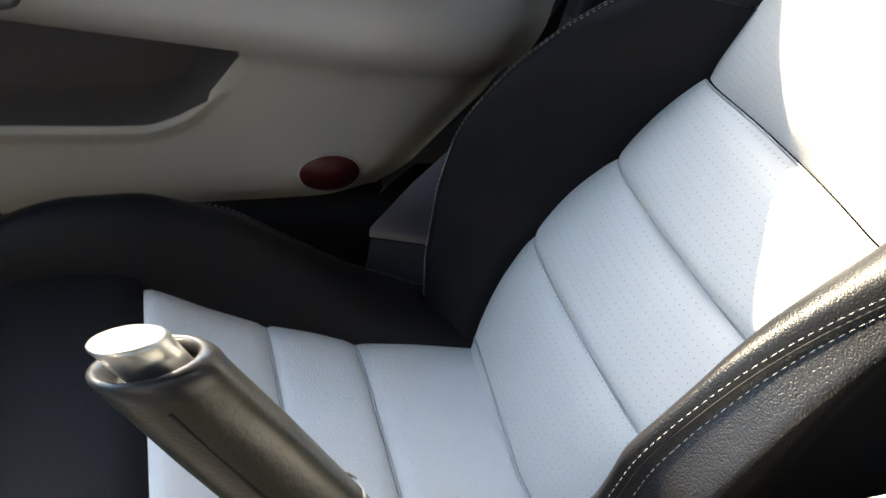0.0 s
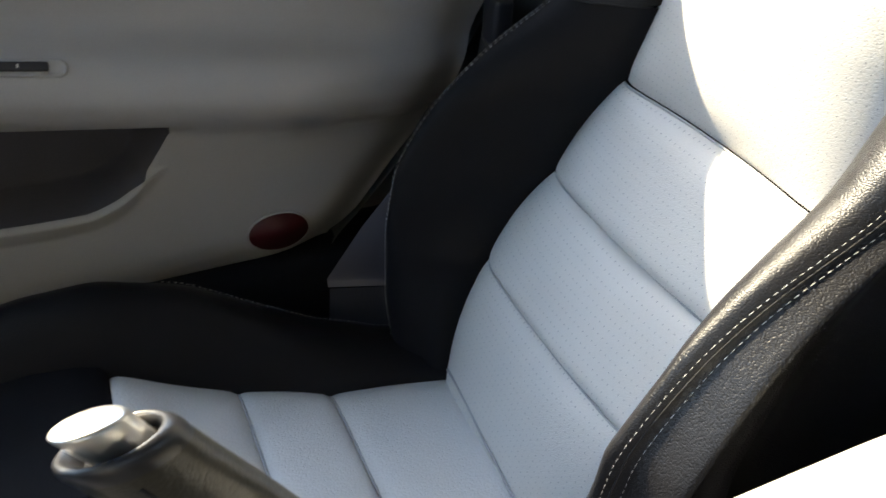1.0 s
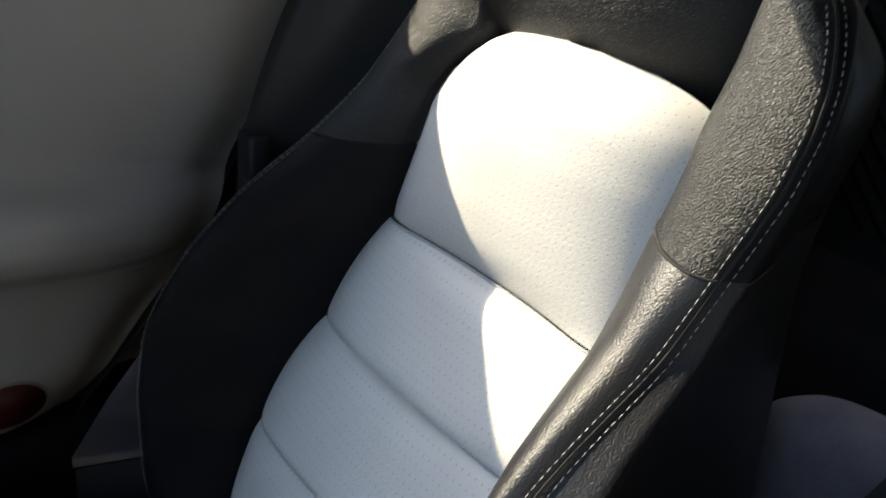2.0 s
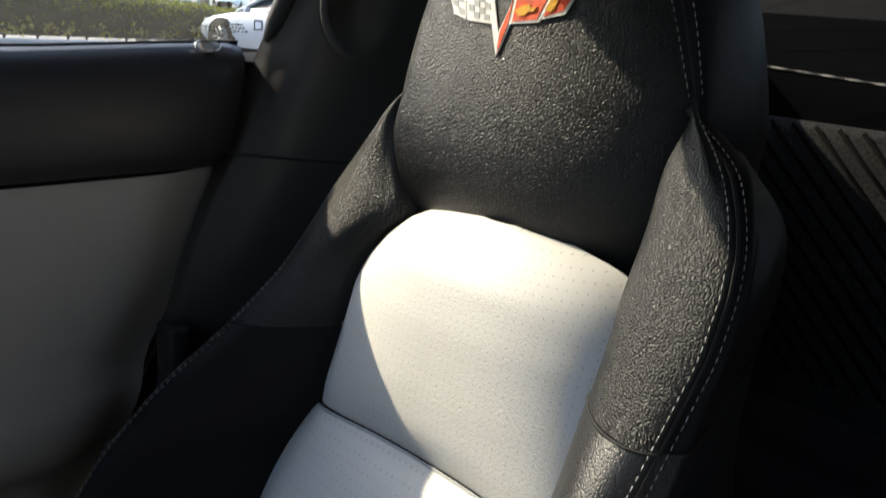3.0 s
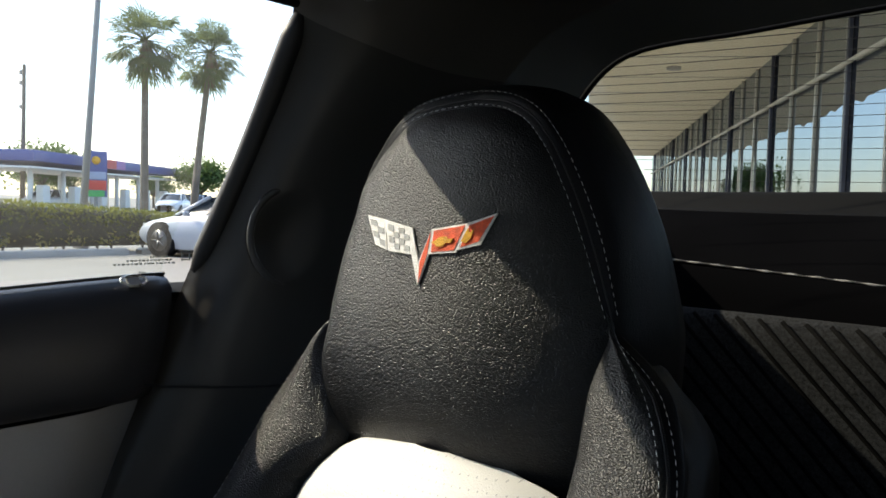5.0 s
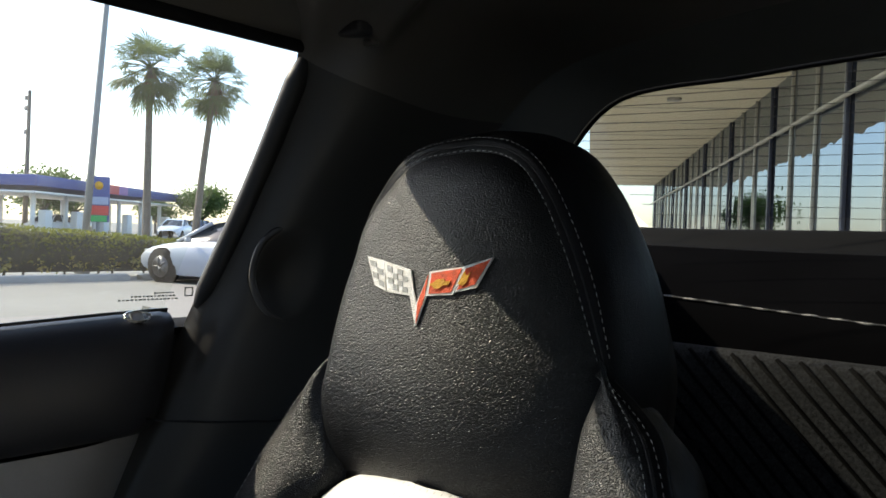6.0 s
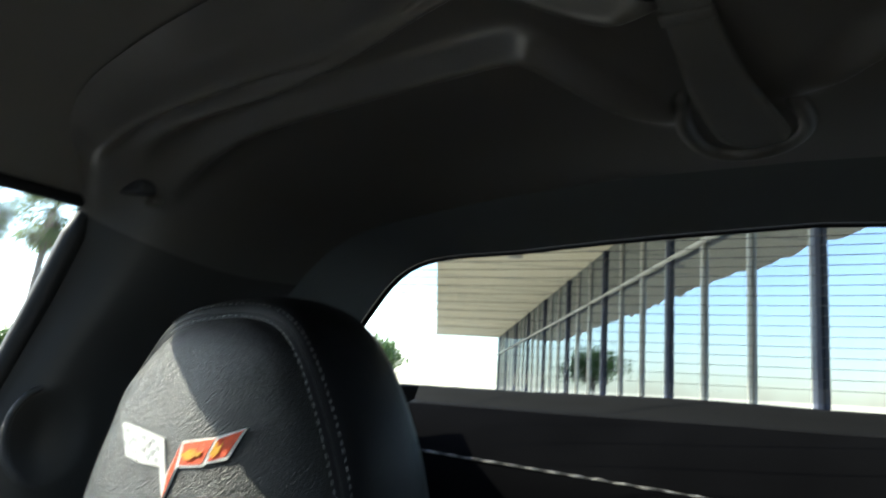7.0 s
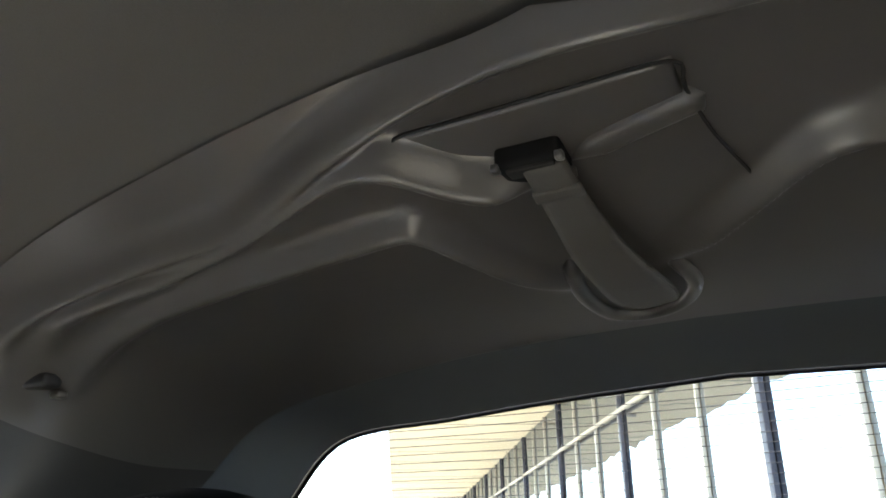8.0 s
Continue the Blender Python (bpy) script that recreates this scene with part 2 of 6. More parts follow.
def thing(name, place, label, category, group="", kind=""):
    ob = new(name)
    ob.location = place
    bpy.context.view_layer.update()
    return tagged(ob, label, category, group, kind)


def settle(parent):
    """Keep the parts where they were built, under a parent that stands elsewhere."""
    for o in parent.children_recursive:
        if o.parent == parent:
            o.matrix_parent_inverse = Matrix.Translation(-parent.location)


def grid(rows, close_u=False, close_v=False, bm=None):
    """A sheet of quads through rows of points."""
    bm = bm or bmesh.new()
    vs = [[bm.verts.new(p) for p in r] for r in rows]
    nr, nc = len(vs), len(vs[0])
    for i in range(nr - (0 if close_v else 1)):
        for j in range(nc - (0 if close_u else 1)):
            a, b, c, d = vs[i][j], vs[i][(j + 1) % nc], vs[(i + 1) % nr][(j + 1) % nc], vs[(i + 1) % nr][j]
            if len({a, b, c, d}) == 4:
                bm.faces.new((a, b, c, d))
    return bm


def thick(rows, offset):
    """A sheet with a back at the given offset, closed round the rim."""
    o = Vector(offset)
    bm = grid(rows)
    back = [[Vector(p) + o for p in r] for r in rows]
    n = len(bm.verts)
    grid(back, bm=bm)
    bm.verts.ensure_lookup_table()
    nr, nc = len(rows), len(rows[0])
    rim = [(0, j) for j in range(nc)] + [(i, nc - 1) for i in range(1, nr)] + [(nr - 1, j) for j in range(nc - 2, -1, -1)] + [(i, 0) for i in range(nr - 2, 0, -1)]
    for k in range(len(rim)):
        (i, j), (i2, j2) = rim[k], rim[(k + 1) % len(rim)]
        a, b = i * nc + j, i2 * nc + j2
        bm.faces.new((bm.verts[a], bm.verts[b], bm.verts[n + b], bm.verts[n + a]))
    bmesh.ops.recalc_face_normals(bm, faces=bm.faces)
    return bm


def box(size, at=(0, 0, 0), bevel=0.0, turn=None, segments=2, bm=None):
    own = bmesh.new()
    bmesh.ops.create_cube(own, size=1)
    bmesh.ops.scale(own, vec=size, verts=own.verts)
    if bevel:
        bmesh.ops.bevel(own, geom=own.edges[:], offset=bevel, segments=segments, affect="EDGES", profile=0.6)
    if turn:
        bmesh.ops.transform(own, matrix=turn, verts=own.verts)
    bmesh.ops.translate(own, vec=at, verts=own.verts)
    if bm is None:
        return own
    me = bpy.data.meshes.new("tmp")
    own.to_mesh(me)
    own.free()
    bm.from_mesh(me)
    bpy.data.meshes.remove(me)
    return bm


def smooth_line(points, n, closed=False):
    """A Catmull-Rom line through points, n steps a span."""
    p = [Vector(q) for q in points]
    out, m = [], len(p)
    for i in range(m if closed else m - 1):
        a, b = p[i], p[(i + 1) % m]
        z = p[i - 1] if (i or closed) else a + (a - b)
        c = p[(i + 2) % m] if (i + 2 < m or closed) else b + (b - a)
        for k in range(n):
            t = k / n
            out.append(0.5 * ((2 * a) + (b - z) * t + (2 * z - 5 * a + 4 * b - c) * t * t + (3 * a - z - 3 * b + c) * t ** 3))
    if not closed:
        out.append(p[-1])
    return out


def tube(points, radius, sides=8, bm=None, flat=1.0, up=(0, 0, 1), caps=True):
    """A round or flattened bar along points; radius may vary from point to point."""
    bm = bm or bmesh.new()
    pts = [Vector(p) for p in points]
    rows = []
    for i, p in enumerate(pts):
        d = (pts[min(i + 1, len(pts) - 1)] - pts[max(i - 1, 0)]).normalized()
        side = d.cross(Vector(up))
        side = side.normalized() if side.length > 1e-4 else d.orthogonal().normalized()
        top = side.cross(d).normalized()
        r = radius[i] if isinstance(radius, (list, tuple)) else radius
        rows.append([p + side * math.cos(a) * r + top * math.sin(a) * r * flat for a in (2 * math.pi * k / sides for k in range(sides))])
    first = len(bm.verts)
    grid(rows, close_u=True, bm=bm)
    bm.verts.ensure_lookup_table()
    if caps:
        bm.faces.new([bm.verts[first + k] for k in range(sides)][::-1])
        bm.faces.new([bm.verts[first + (len(rows) - 1) * sides + k] for k in range(sides)])
    return bm


def stitches(points, length=0.0042, gap=0.0016, radius=0.00027, lift=(0, 0.0005, 0)):
    """A row of thread stitches along a line."""
    bm = bmesh.new()
    pts = [Vector(p) + Vector(lift) for p in points]
    step = length + gap
    dense = [pts[0]]
    for a, b in zip(pts, pts[1:]):
        d = (b - a).length
        k = max(1, int(d / 0.0008))
        dense += [a.lerp(b, (i + 1) / k) for i in range(k)]
    acc, seg = 0.0, []
    for a, b in zip(dense, dense[1:]):
        acc += (b - a).length
        if acc % step < length:
            seg.append(b)
        elif seg:
            if len(seg) > 1:
                tube([seg[0], seg[len(seg) // 2], seg[-1]], [radius * 0.6, radius, radius * 0.6], 5, bm=bm)
            seg = []
    return bm


def lerp_table(table, v):
    """Smooth value of a table of (key, value) rows."""
    ks, vs = [r[0] for r in table], [r[1] for r in table]
    return float(np.interp(v, ks, vs))


def soft(table, v, w=0.012):
    return (lerp_table(table, v - w) + 2 * lerp_table(table, v) + lerp_table(table, v + w)) / 4

def step(a, b, v):
    t = min(1, max(0, (v - a) / (b - a)))
    return t * t * (3 - 2 * t)



# ---- passenger seat ----
SX = 0.371  # middle of the passenger seat
BACK_Y = [(0.24, 0.250), (0.28, 0.243), (0.32, 0.234), (0.36, 0.221), (0.42, 0.199), (0.46, 0.166), (0.505, 0.130), (0.55, 0.103), (0.595, 0.078),
          (0.64, 0.064), (0.69, 0.053), (0.735, 0.043), (0.765, 0.037), (0.775, 0.030), (0.80, 0.016), (0.83, 0.008), (0.868, -0.012), (0.885, -0.022)]
BACK_W = [(0.24, 0.104), (0.262, 0.107), (0.30, 0.112), (0.36, 0.125), (0.42, 0.131), (0.46, 0.135), (0.505, 0.136), (0.55, 0.130), (0.595, 0.124), (0.64, 0.126),
          (0.69, 0.129), (0.735, 0.132), (0.765, 0.132), (0.80, 0.130), (0.83, 0.128), (0.868, 0.127), (0.885, 0.118)]
SEAMS = [0.262, 0.421, 0.505, 0.595, 0.774]


def insert_w(z):
    """Half width of the insert: each panel swells a little between its seams."""
    w = soft(BACK_W, z)
    for a, b in zip(SEAMS[:3], SEAMS[1:4]):
        if a < z < b:
            w += 0.007 * math.sin(math.pi * (z - a) / (b - a))
    return w


RIDGE_X = [(0.24, 0.165), (0.30, 0.175), (0.36, 0.18), (0.735, 0.181), (0.765, 0.178), (0.79, 0.171), (0.81, 0.162), (0.83, 0.149), (0.85, 0.130), (0.868, 0.114), (0.885, 0.102)]
RIDGE_Y = [(0.24, 0.262), (0.30, 0.272), (0.363, 0.278), (0.449, 0.278), (0.511, 0.269), (0.543, 0.252), (0.579, 0.226), (0.618, 0.183), (0.655, 0.122),
           (0.696, 0.069), (0.735, 0.036), (0.765, 0.016), (0.79, 0.000), (0.81, -0.008), (0.83, -0.014), (0.85, -0.022), (0.868, -0.042), (0.885, -0.060)]


RIDGE_X_IN = [(0.24, 0.165), (0.30, 0.175), (0.36, 0.18), (0.60, 0.181), (0.705, 0.190), (0.750, 0.1965), (0.781, 0.195), (0.804, 0.1885), (0.822, 0.179), (0.839, 0.166), (0.854, 0.149), (0.868, 0.1295), (0.885, 0.119)]
RIDGE_Y_IN = RIDGE_Y[:8] + [(0.655, 0.126), (0.705, 0.093), (0.750, 0.073), (0.781, 0.056), (0.804, 0.040), (0.822, 0.028), (0.839, 0.014), (0.854, 0.001), (0.868, -0.013), (0.885, -0.036)]


SHOULDER_W = [(0.66, 0.134), (0.70, 0.134), (0.72, 0.127), (0.737, 0.115), (0.752, 0.106), (0.764, 0.106), (0.784, 0.116), (0.806, 0.122), (0.834, 0.124), (0.851, 0.118), (0.868, 0.106), (0.885, 0.095)]
SHOULDER_Y = [(0.60, 0.078), (0.65, 0.056), (0.70, 0.034), (0.74, 0.018), (0.77, 0.007), (0.80, 0.002), (0.83, -0.003), (0.85, -0.012), (0.868, -0.034), (0.885, -0.055)]


def bolster_section(z, side):
    """Points across one side bolster of the backrest, from the groove beside the insert to the back of the shell."""
    inner = side < 0  # the bolster beside the console is the fuller one
    w, h = insert_w(z), soft(RIDGE_X_IN if inner else RIDGE_X, z, 0.006)
    if not inner and z > 0.69:  # the passenger shoulder closes in round the arched insert
        w += (soft(SHOULDER_W, z, 0.004) - w) * step(0.68, 0.72, z)
    ye, yr = soft(BACK_Y, z) - (0.016 * step(0.83, 0.878, z) if inner else 0), soft(RIDGE_Y_IN if inner else RIDGE_Y, z, 0.01)
    g = h - w
    flare = 0.028 * min(1, max(0, (0.80 - z) / 0.2))
    rise = yr - ye
    thin = step(0.66, 0.80, z)
    roll = (0.013 if inner else 0.004) * step(0.59, 0.74, z) * step(0.880, 0.81, z)  # the shoulder is a full roll
    swell = (min(0.015, g * 0.3) if inner else 0.006) + roll
    flank = 0.010 + 0.55 * roll
    pts = [(w - 0.008, ye - 0.026), (w - 0.005, ye - 0.008), (w - 0.002, ye + flank * 0.7), (w + 0.10 * g, ye + 0.16 * rise + 0.52 * swell + flank * 0.5), (w + 0.27 * g, ye + 0.40 * rise + 0.86 * swell),
           (w + 0.45 * g, ye + 0.66 * rise + swell), (w + 0.65 * g, ye + 0.86 * rise + 0.92 * swell), (w + 0.84 * g, ye + 0.97 * rise + 0.60 * swell), (h, yr),
           (h + 0.003, yr - 0.0035), (h + 0.0065, yr - 0.0085), (h + 0.009 + 0.1 * flare, yr - 0.0125), (h + 0.011 + 0.2 * flare - 0.003 * thin, yr - 0.018),
           (h + 0.017 + 0.5 * flare - 0.010 * thin, yr - 0.035), (h + 0.018 + 0.9 * flare - 0.014 * thin, yr - 0.06), (h + 0.014 + flare - 0.018 * thin, yr - 0.09), (h + 0.002 + flare - 0.014 * thin, min(yr - 0.11, -0.085)), (h - 0.03, min(yr - 0.13, -0.105)), (0.0, min(yr - 0.14, -0.112))]
    if inner:  # broad, evenly rounded shoulder
        b = step(0.60, 0.73, z)
        full = max(rise, 0.016)
        for k, fr in ((2, 0.20), (3, 0.50), (4, 0.75), (5, 0.92), (6, 1.02), (7, 1.05)):
            pts[k] = (pts[k][0], pts[k][1] * (1 - b) + (ye + full * fr) * b)
        out = 0.20 * max(0, 0.64 - z) ** 1.1  # lower down the flank bellies out
        pts[10:13] = [(a + out * k, y) for (a, y), k in zip(pts[10:13], (0.06, 0.16, 0.30))]
        puff = 0.020 * step(0.70, 0.52, z)
        pts[10:13] = [(a + puff * k, y) for (a, y), k in zip(pts[10:13], (0.0, 0.45, 1.0))]
        out += puff * 0.6
        pts[13:18] = [(h + 0.011 + 0.62 * out, yr - 0.035), (h + 0.006 + 0.92 * out, yr - 0.06), (h - 0.004 + out, yr - 0.09), (h - 0.022 + 0.7 * out, min(yr - 0.11, -0.085)), (h - 0.05, min(yr - 0.13, -0.105))]
    else:
        b = step(0.58, 0.72, z)
        low = ye + (soft(SHOULDER_Y, z) - ye) * step(0.64, 0.72, z)
        for k, fr in ((0, -0.14), (1, -0.05), (2, 0.0), (3, 0.10), (4, 0.27), (5, 0.45), (6, 0.65), (7, 0.84)):
            y = low + (yr - low) * max(0, fr) + 0.012 * math.sin(math.pi * max(0, fr)) + 0.11 * min(0, fr)
            pts[k] = (w + fr * g, pts[k][1] * (1 - b) + y * b)
    tuck = step(0.835, 0.884, z)  # the shoulder slips under the headrest at its top
    pts = [(p if k <= 8 else (p[0] - tuck * (p[0] - h + 0.012), p[1] * (1 - 0.15 * tuck))) for k, p in enumerate(pts)]
    lean = step(0.79, 0.862, z)
    pts = [(p if k <= 12 else (p[0] - lean * max(0, p[0] - h + 0.03), p[1] * (1 - 0.3 * lean))) for k, p in enumerate(pts)]
    return [(SX + side * s, y, z) for s, y in pts]


def stitch_line(side, inner=True):
    zs = [0.26 + 0.608 * i / 120 for i in range(121)]
    if side < 0:
        return [Vector(bolster_section(z, side)[8 if inner else 10]) + Vector((-0.0004, 0.0008, 0)) for z in zs]
    out = []
    for z in zs:  # lower down the passenger side the seam lies just inside the edge
        line = smooth_line(bolster_section(z, side), 6)
        f = (45.5 if inner else 48.0) + (2.5 if inner else 12.0) * step(0.64, 0.76, z)
        out.append(line[int(f)].lerp(line[int(f) + 1], f - int(f)) + Vector((-0.0004, 0.0009, 0.0003)))
    return out


TOP_W = [(0.595, 0.124), (0.65, 0.132), (0.69, 0.1355), (0.704, 0.133), (0.720, 0.127), (0.737, 0.114), (0.752, 0.096), (0.763, 0.075), (0.770, 0.048), (0.774, 0.006)]
TOP_W_IN = [(0.595, 0.124), (0.65, 0.130), (0.70, 0.134), (0.724, 0.131), (0.740, 0.123), (0.751, 0.111), (0.759, 0.096), (0.766, 0.073), (0.771, 0.042), (0.774, 0.006)]
TOP_EDGE = [(0.595, 0.077), (0.62, 0.066), (0.65, 0.051), (0.70, 0.029), (0.74, 0.014), (0.765, 0.009), (0.777, 0.007)]
TOP_MID = [(0.595, 0.064), (0.605, 0.067), (0.62, 0.070), (0.65, 0.068), (0.70, 0.060), (0.735, 0.050), (0.755, 0.036), (0.765, 0.025), (0.770, 0.017), (0.774, 0.008)]


def panel_rows(z0, z1, bulge, nz=20, nx=32, top=False):
    """One quilted panel of the backrest insert between two seams."""
    rows = []
    for i in range(nz + 1):
        a = i / nz
        if top:
            a = 1 - (1 - a) ** 1.6
        z = z0 + (z1 - z0) * a
        w = soft(TOP_W, z, 0.003) if top else insert_w(z) + 0.001
        ye = soft(TOP_EDGE, z) if top else soft(BACK_Y, z)
        mid = soft(TOP_MID, z, 0.006) if top else 0
        row = []
        for j in range(nx + 1):
            s = -1 + 2 * j / nx
            if top:
                w = soft(TOP_W if s > 0 else TOP_W_IN, z, 0.002)
            across = 1 - abs(s) ** 2.3
            along = 1 - abs(2 * a - 1) ** 6
            if top:
                y = ye + (mid - ye) * across - 0.0015 * max(0, 1 - 12 * a)
            else:  # the insert is dished: its middle lies deeper than its edges at the upper seam
                dish = -0.014 * step(0.50, 0.595, z) * across
                y = ye + dish + bulge * across * (0.15 + 0.85 * along) - 0.0018 * (1 - along) ** 3
            if top and s < 0:  # the console side falls away more
                y -= 0.018 * math.sin(math.pi * min(1, a * 1.05)) ** 0.7 * abs(s) ** 5
            row.append((SX - (0.0035 * step(0.0, 0.3, a) if top else 0) + s * (w + (0.0035 * step(0.0, 0.3, a) if top else 0)), y + 0.002 - 0.010 * abs(s) ** 10, z))
        rows.append(row)
    return rows


def headrest_y(z, x=0.0):
    """Front of the headrest at a height and distance from its middle: gently domed."""
    y = soft([(0.70, -0.030), (0.72, -0.020), (0.74, -0.012), (0.758, 0.001), (0.772, 0.009), (0.785, 0.0132), (0.80, 0.0165), (0.83, 0.019), (0.87, 0.017), (0.90, 0.012), (0.94, 0.005), (0.97, -0.002), (0.99, -0.009),
              (1.005, -0.018), (1.018, -0.031), (1.03, -0.048)], z, 0.008)
    return y + 0.003 - (0.012 if x > 0 else 0.034) * (x / 0.125) ** 2 - 0.010 * max(0.0, x / 0.125 - 0.35) ** 2


HEAD_OUT = [(0.0, 0.742), (0.06, 0.741), (0.10, 0.735), (0.119, 0.731), (0.1225, 0.752), (0.1235, 0.775), (0.125, 0.80), (0.127, 0.83), (0.127, 0.862), (0.116, 0.900), (0.103, 0.934),
            (0.089, 0.962), (0.074, 0.985), (0.054, 1.004), (0.029, 1.015), (0.0, 1.019)]


def head_outline(grow=0.0):
    """The closed front outline of the head restraint, counted from the bottom middle round."""
    half = smooth_line([(a, 0, b) for a, b in HEAD_OUT], 4)
    out = [(p.x, p.z) for p in half] + [(-p.x, p.z) for p in half[-2:0:-1]]
    out = [(x * (1 if x > 0 else 1 - 0.03 * step(0.83, 0.93, z)) - (0.0 if x < 0 else -0.010 * step(0.0, 0.05, x)) * step(0.83, 0.93, z), z) for x, z in out]  # the passenger side stands out more
    out = [(x + (0.012 * step(0.02, 0.06, x) * math.exp(-((z - 0.974) / 0.025) ** 2) if x > 0 else 0), z) for x, z in out]  # with a fuller shoulder
    res = []
    for i, (x, z) in enumerate(out):
        x0, z0 = out[i - 1]
        x1, z1 = out[(i + 1) % len(out)]
        nx, nz = z1 - z0, -(x1 - x0)
        ln = math.hypot(nx, nz) or 1
        res.append((x + grow * nx / ln, z + grow * nz / ln))
    return res


def edge_roll(x, z):
    """How far the passenger edge of the headrest rolls back."""
    return 0.024 * step(0.03, 0.07, x) * step(1.020, 0.975, z) * step(0.81, 0.88, z)


def head_ring(grow, back):
    base = head_outline()
    out = []
    for (x, z), (x1, z1) in zip(base, head_outline(1.0)):
        g = grow * (0.45 + 0.55 * step(0.85, 0.93, z)) if grow > 0 else grow
        xx, zz = x + (x1 - x) * g, z + (z1 - z) * g
        out.append((SX + xx, headrest_y(min(z, 1.03), x) - back - (edge_roll(x, z) if x > 0 else 0), zz))
    return out


def build_seat():
    seat = thing("car_seat", (SX, 0.2, 0.20), "black and pale grey leather sports seat with embroidered headrest", "car seat")
    back = part("backrest_shell", grid([[(SX + s * 0.16, -0.085, z) for s in (-1, -0.5, 0, 0.5, 1)] for z in (0.24, 0.4, 0.6, 0.8)]), SMOOTH_LEATHER, seat)
    for side in (-1, 1):
        cut_z = 0.660 if side > 0 else 0.701
        zs_low = [0.25 + (cut_z - 0.251) * i / 60 for i in range(61)]
        zs_up = [cut_z + 0.001 + (0.883 - cut_z) * i / 36 for i in range(37)]
        rows = [smooth_line(bolster_section(z, side), 3) for z in zs_low]
        front, flank = [r[:29] for r in rows], [r[28:] for r in rows]
        # sunlight on the console side put into a lighter, glossier copy of the leather
        lower = part("side_bolster", grid(front if side > 0 else [r[::-1] for r in front]), SMOOTH_LEATHER if side > 0 else LIT_LEATHER, seat, "smooth black leather side bolster")
        part("bolster_flank", grid(flank if side > 0 else [r[::-1] for r in flank]), SMOOTH_LEATHER if side > 0 else LIT_LEATHER, seat, "smooth black leather bolster side")
        rows = [smooth_line(bolster_section(z, side), 3) for z in zs_up]
        front, flank = [r[:29] for r in rows], [r[28:] for r in rows]
        part("shoulder_bolster", grid(front if side > 0 else [r[::-1] for r in front]), BLACK_LEATHER, seat, "grained black leather shoulder bolster")
        part("shoulder_flank", grid(flank if side > 0 else [r[::-1] for r in flank]), SMOOTH_LEATHER, seat, "smooth black leather shoulder side")
        cut = [p + Vector((0, 0.0002, 0)) for p in smooth_line(bolster_section(cut_z, side)[1:17], 3)]
        part("cross_seam", tube(cut, 0.0009, 6), SEAM, lower)
        for inner in (True, False):
            part("stitching", stitches(stitch_line(side, inner)), THREAD, lower, "pale contrast stitching")
        mid = [(Vector(bolster_section(z, side)[9]) + Vector((side * 0.0002, 0.0002, 0))) for z in [0.26 + 0.608 * i / 80 for i in range(81)]]
        part("welt", tube(mid, 0.0007, 6), SEAM, lower)
    # insert
    seams = SEAMS
    for k, (z0, z1) in enumerate(zip(seams, seams[1:])):
        last = k == 3
        rows = panel_rows(z0 + 0.0006, z1 - 0.0006, 0.0 if last else (0.014, 0.015, 0.022)[k], nz=40 if last else 20, top=last)
        part("backrest_panel", grid([r[::-1] for r in rows]), PALE_LEATHER, seat, "perforated pale grey leather panel")
    for z in seams[1:4]:
        w, y = insert_w(z), soft(BACK_Y, z)
        part("panel_seam", tube([(SX + w * s * 0.955, y + 0.0004 + (0.003 - 0.014 * step(0.50, 0.595, z)) * (1 - abs(s) ** 2.3) - 0.0105 * abs(0.955 * s) ** 10, z) for s in [-1 + i / 20 for i in range(41)]], 0.0012, 6), GREY_SEAM, seat)
    base = [[(SX + s * (soft(BACK_W, z) + 0.004), soft(BACK_Y, z) - 0.016, z) for s in (1, 0.5, 0, -0.5, -1)] for z in [0.25 + 0.33 * i / 30 for i in range(31)]]
    part("insert_backing", grid(base), SMOOTH_LEATHER, seat)
    # headrest
    outline = head_outline()
    cz = 0.885
    rows = []
    for r in [0.0, 0.12, 0.25, 0.4, 0.55, 0.7, 0.8, 0.88, 0.94, 0.975, 1.0]:
        row = []
        for x, z in outline:
            zz = cz + (z - cz) * r
            y = headrest_y(min(zz, 1.03), x * r) - 0.008 * max(0, r - 0.85) ** 2 / 0.0225 * 0.5
            if x > 0:  # the passenger edge rolls away before the seam
                y -= edge_roll(x, z) * max(0.0, (r - 0.72) / 0.28) ** 2
            row.append((SX + x * r, y, zz))
        rows.append(row)
    bm = grid([r[::-1] for r in rows], close_u=True)
    bmesh.ops.remove_doubles(bm, verts=bm.verts, dist=0.0002)
    head = part("headrest", bm, BLACK_LEATHER, seat, "grained black leather headrest in part sun")
    rings = ((0.0, 0.004), (0.004, 0.0042), (0.0055, 0.0056), (0.007, 0.0052), (0.011, 0.008), (0.0145, 0.013), (0.018, 0.025), (0.0205, 0.042), (0.0215, 0.062), (0.0195, 0.084), (0.012, 0.104), (-0.004, 0.117), (-0.03, 0.123), (-0.07, 0.125))
    rows = [head_ring(g, b) for g, b in rings]
    part("headrest_side", grid([r[::-1] for r in rows], close_u=True), SMOOTH_LEATHER, head, "smooth black leather headrest side")
    top = [i for i, (x, z) in enumerate(outline) if z > 0.862 and (x < 0.05 or z > 1.0)]
    for grow, back in ((0.0012, 0.0028), (0.0115, 0.0085)):
        ring = head_ring(grow, back)
        part("stitching", stitches([ring[i] for i in top], lift=(0, 0.0012, 0)), THREAD, head, "pale contrast stitching")
    ring = head_ring(0.0055, 0.0052)
    part("welt", tube([ring[i] for i in top], 0.0006, 6), SEAM, head)
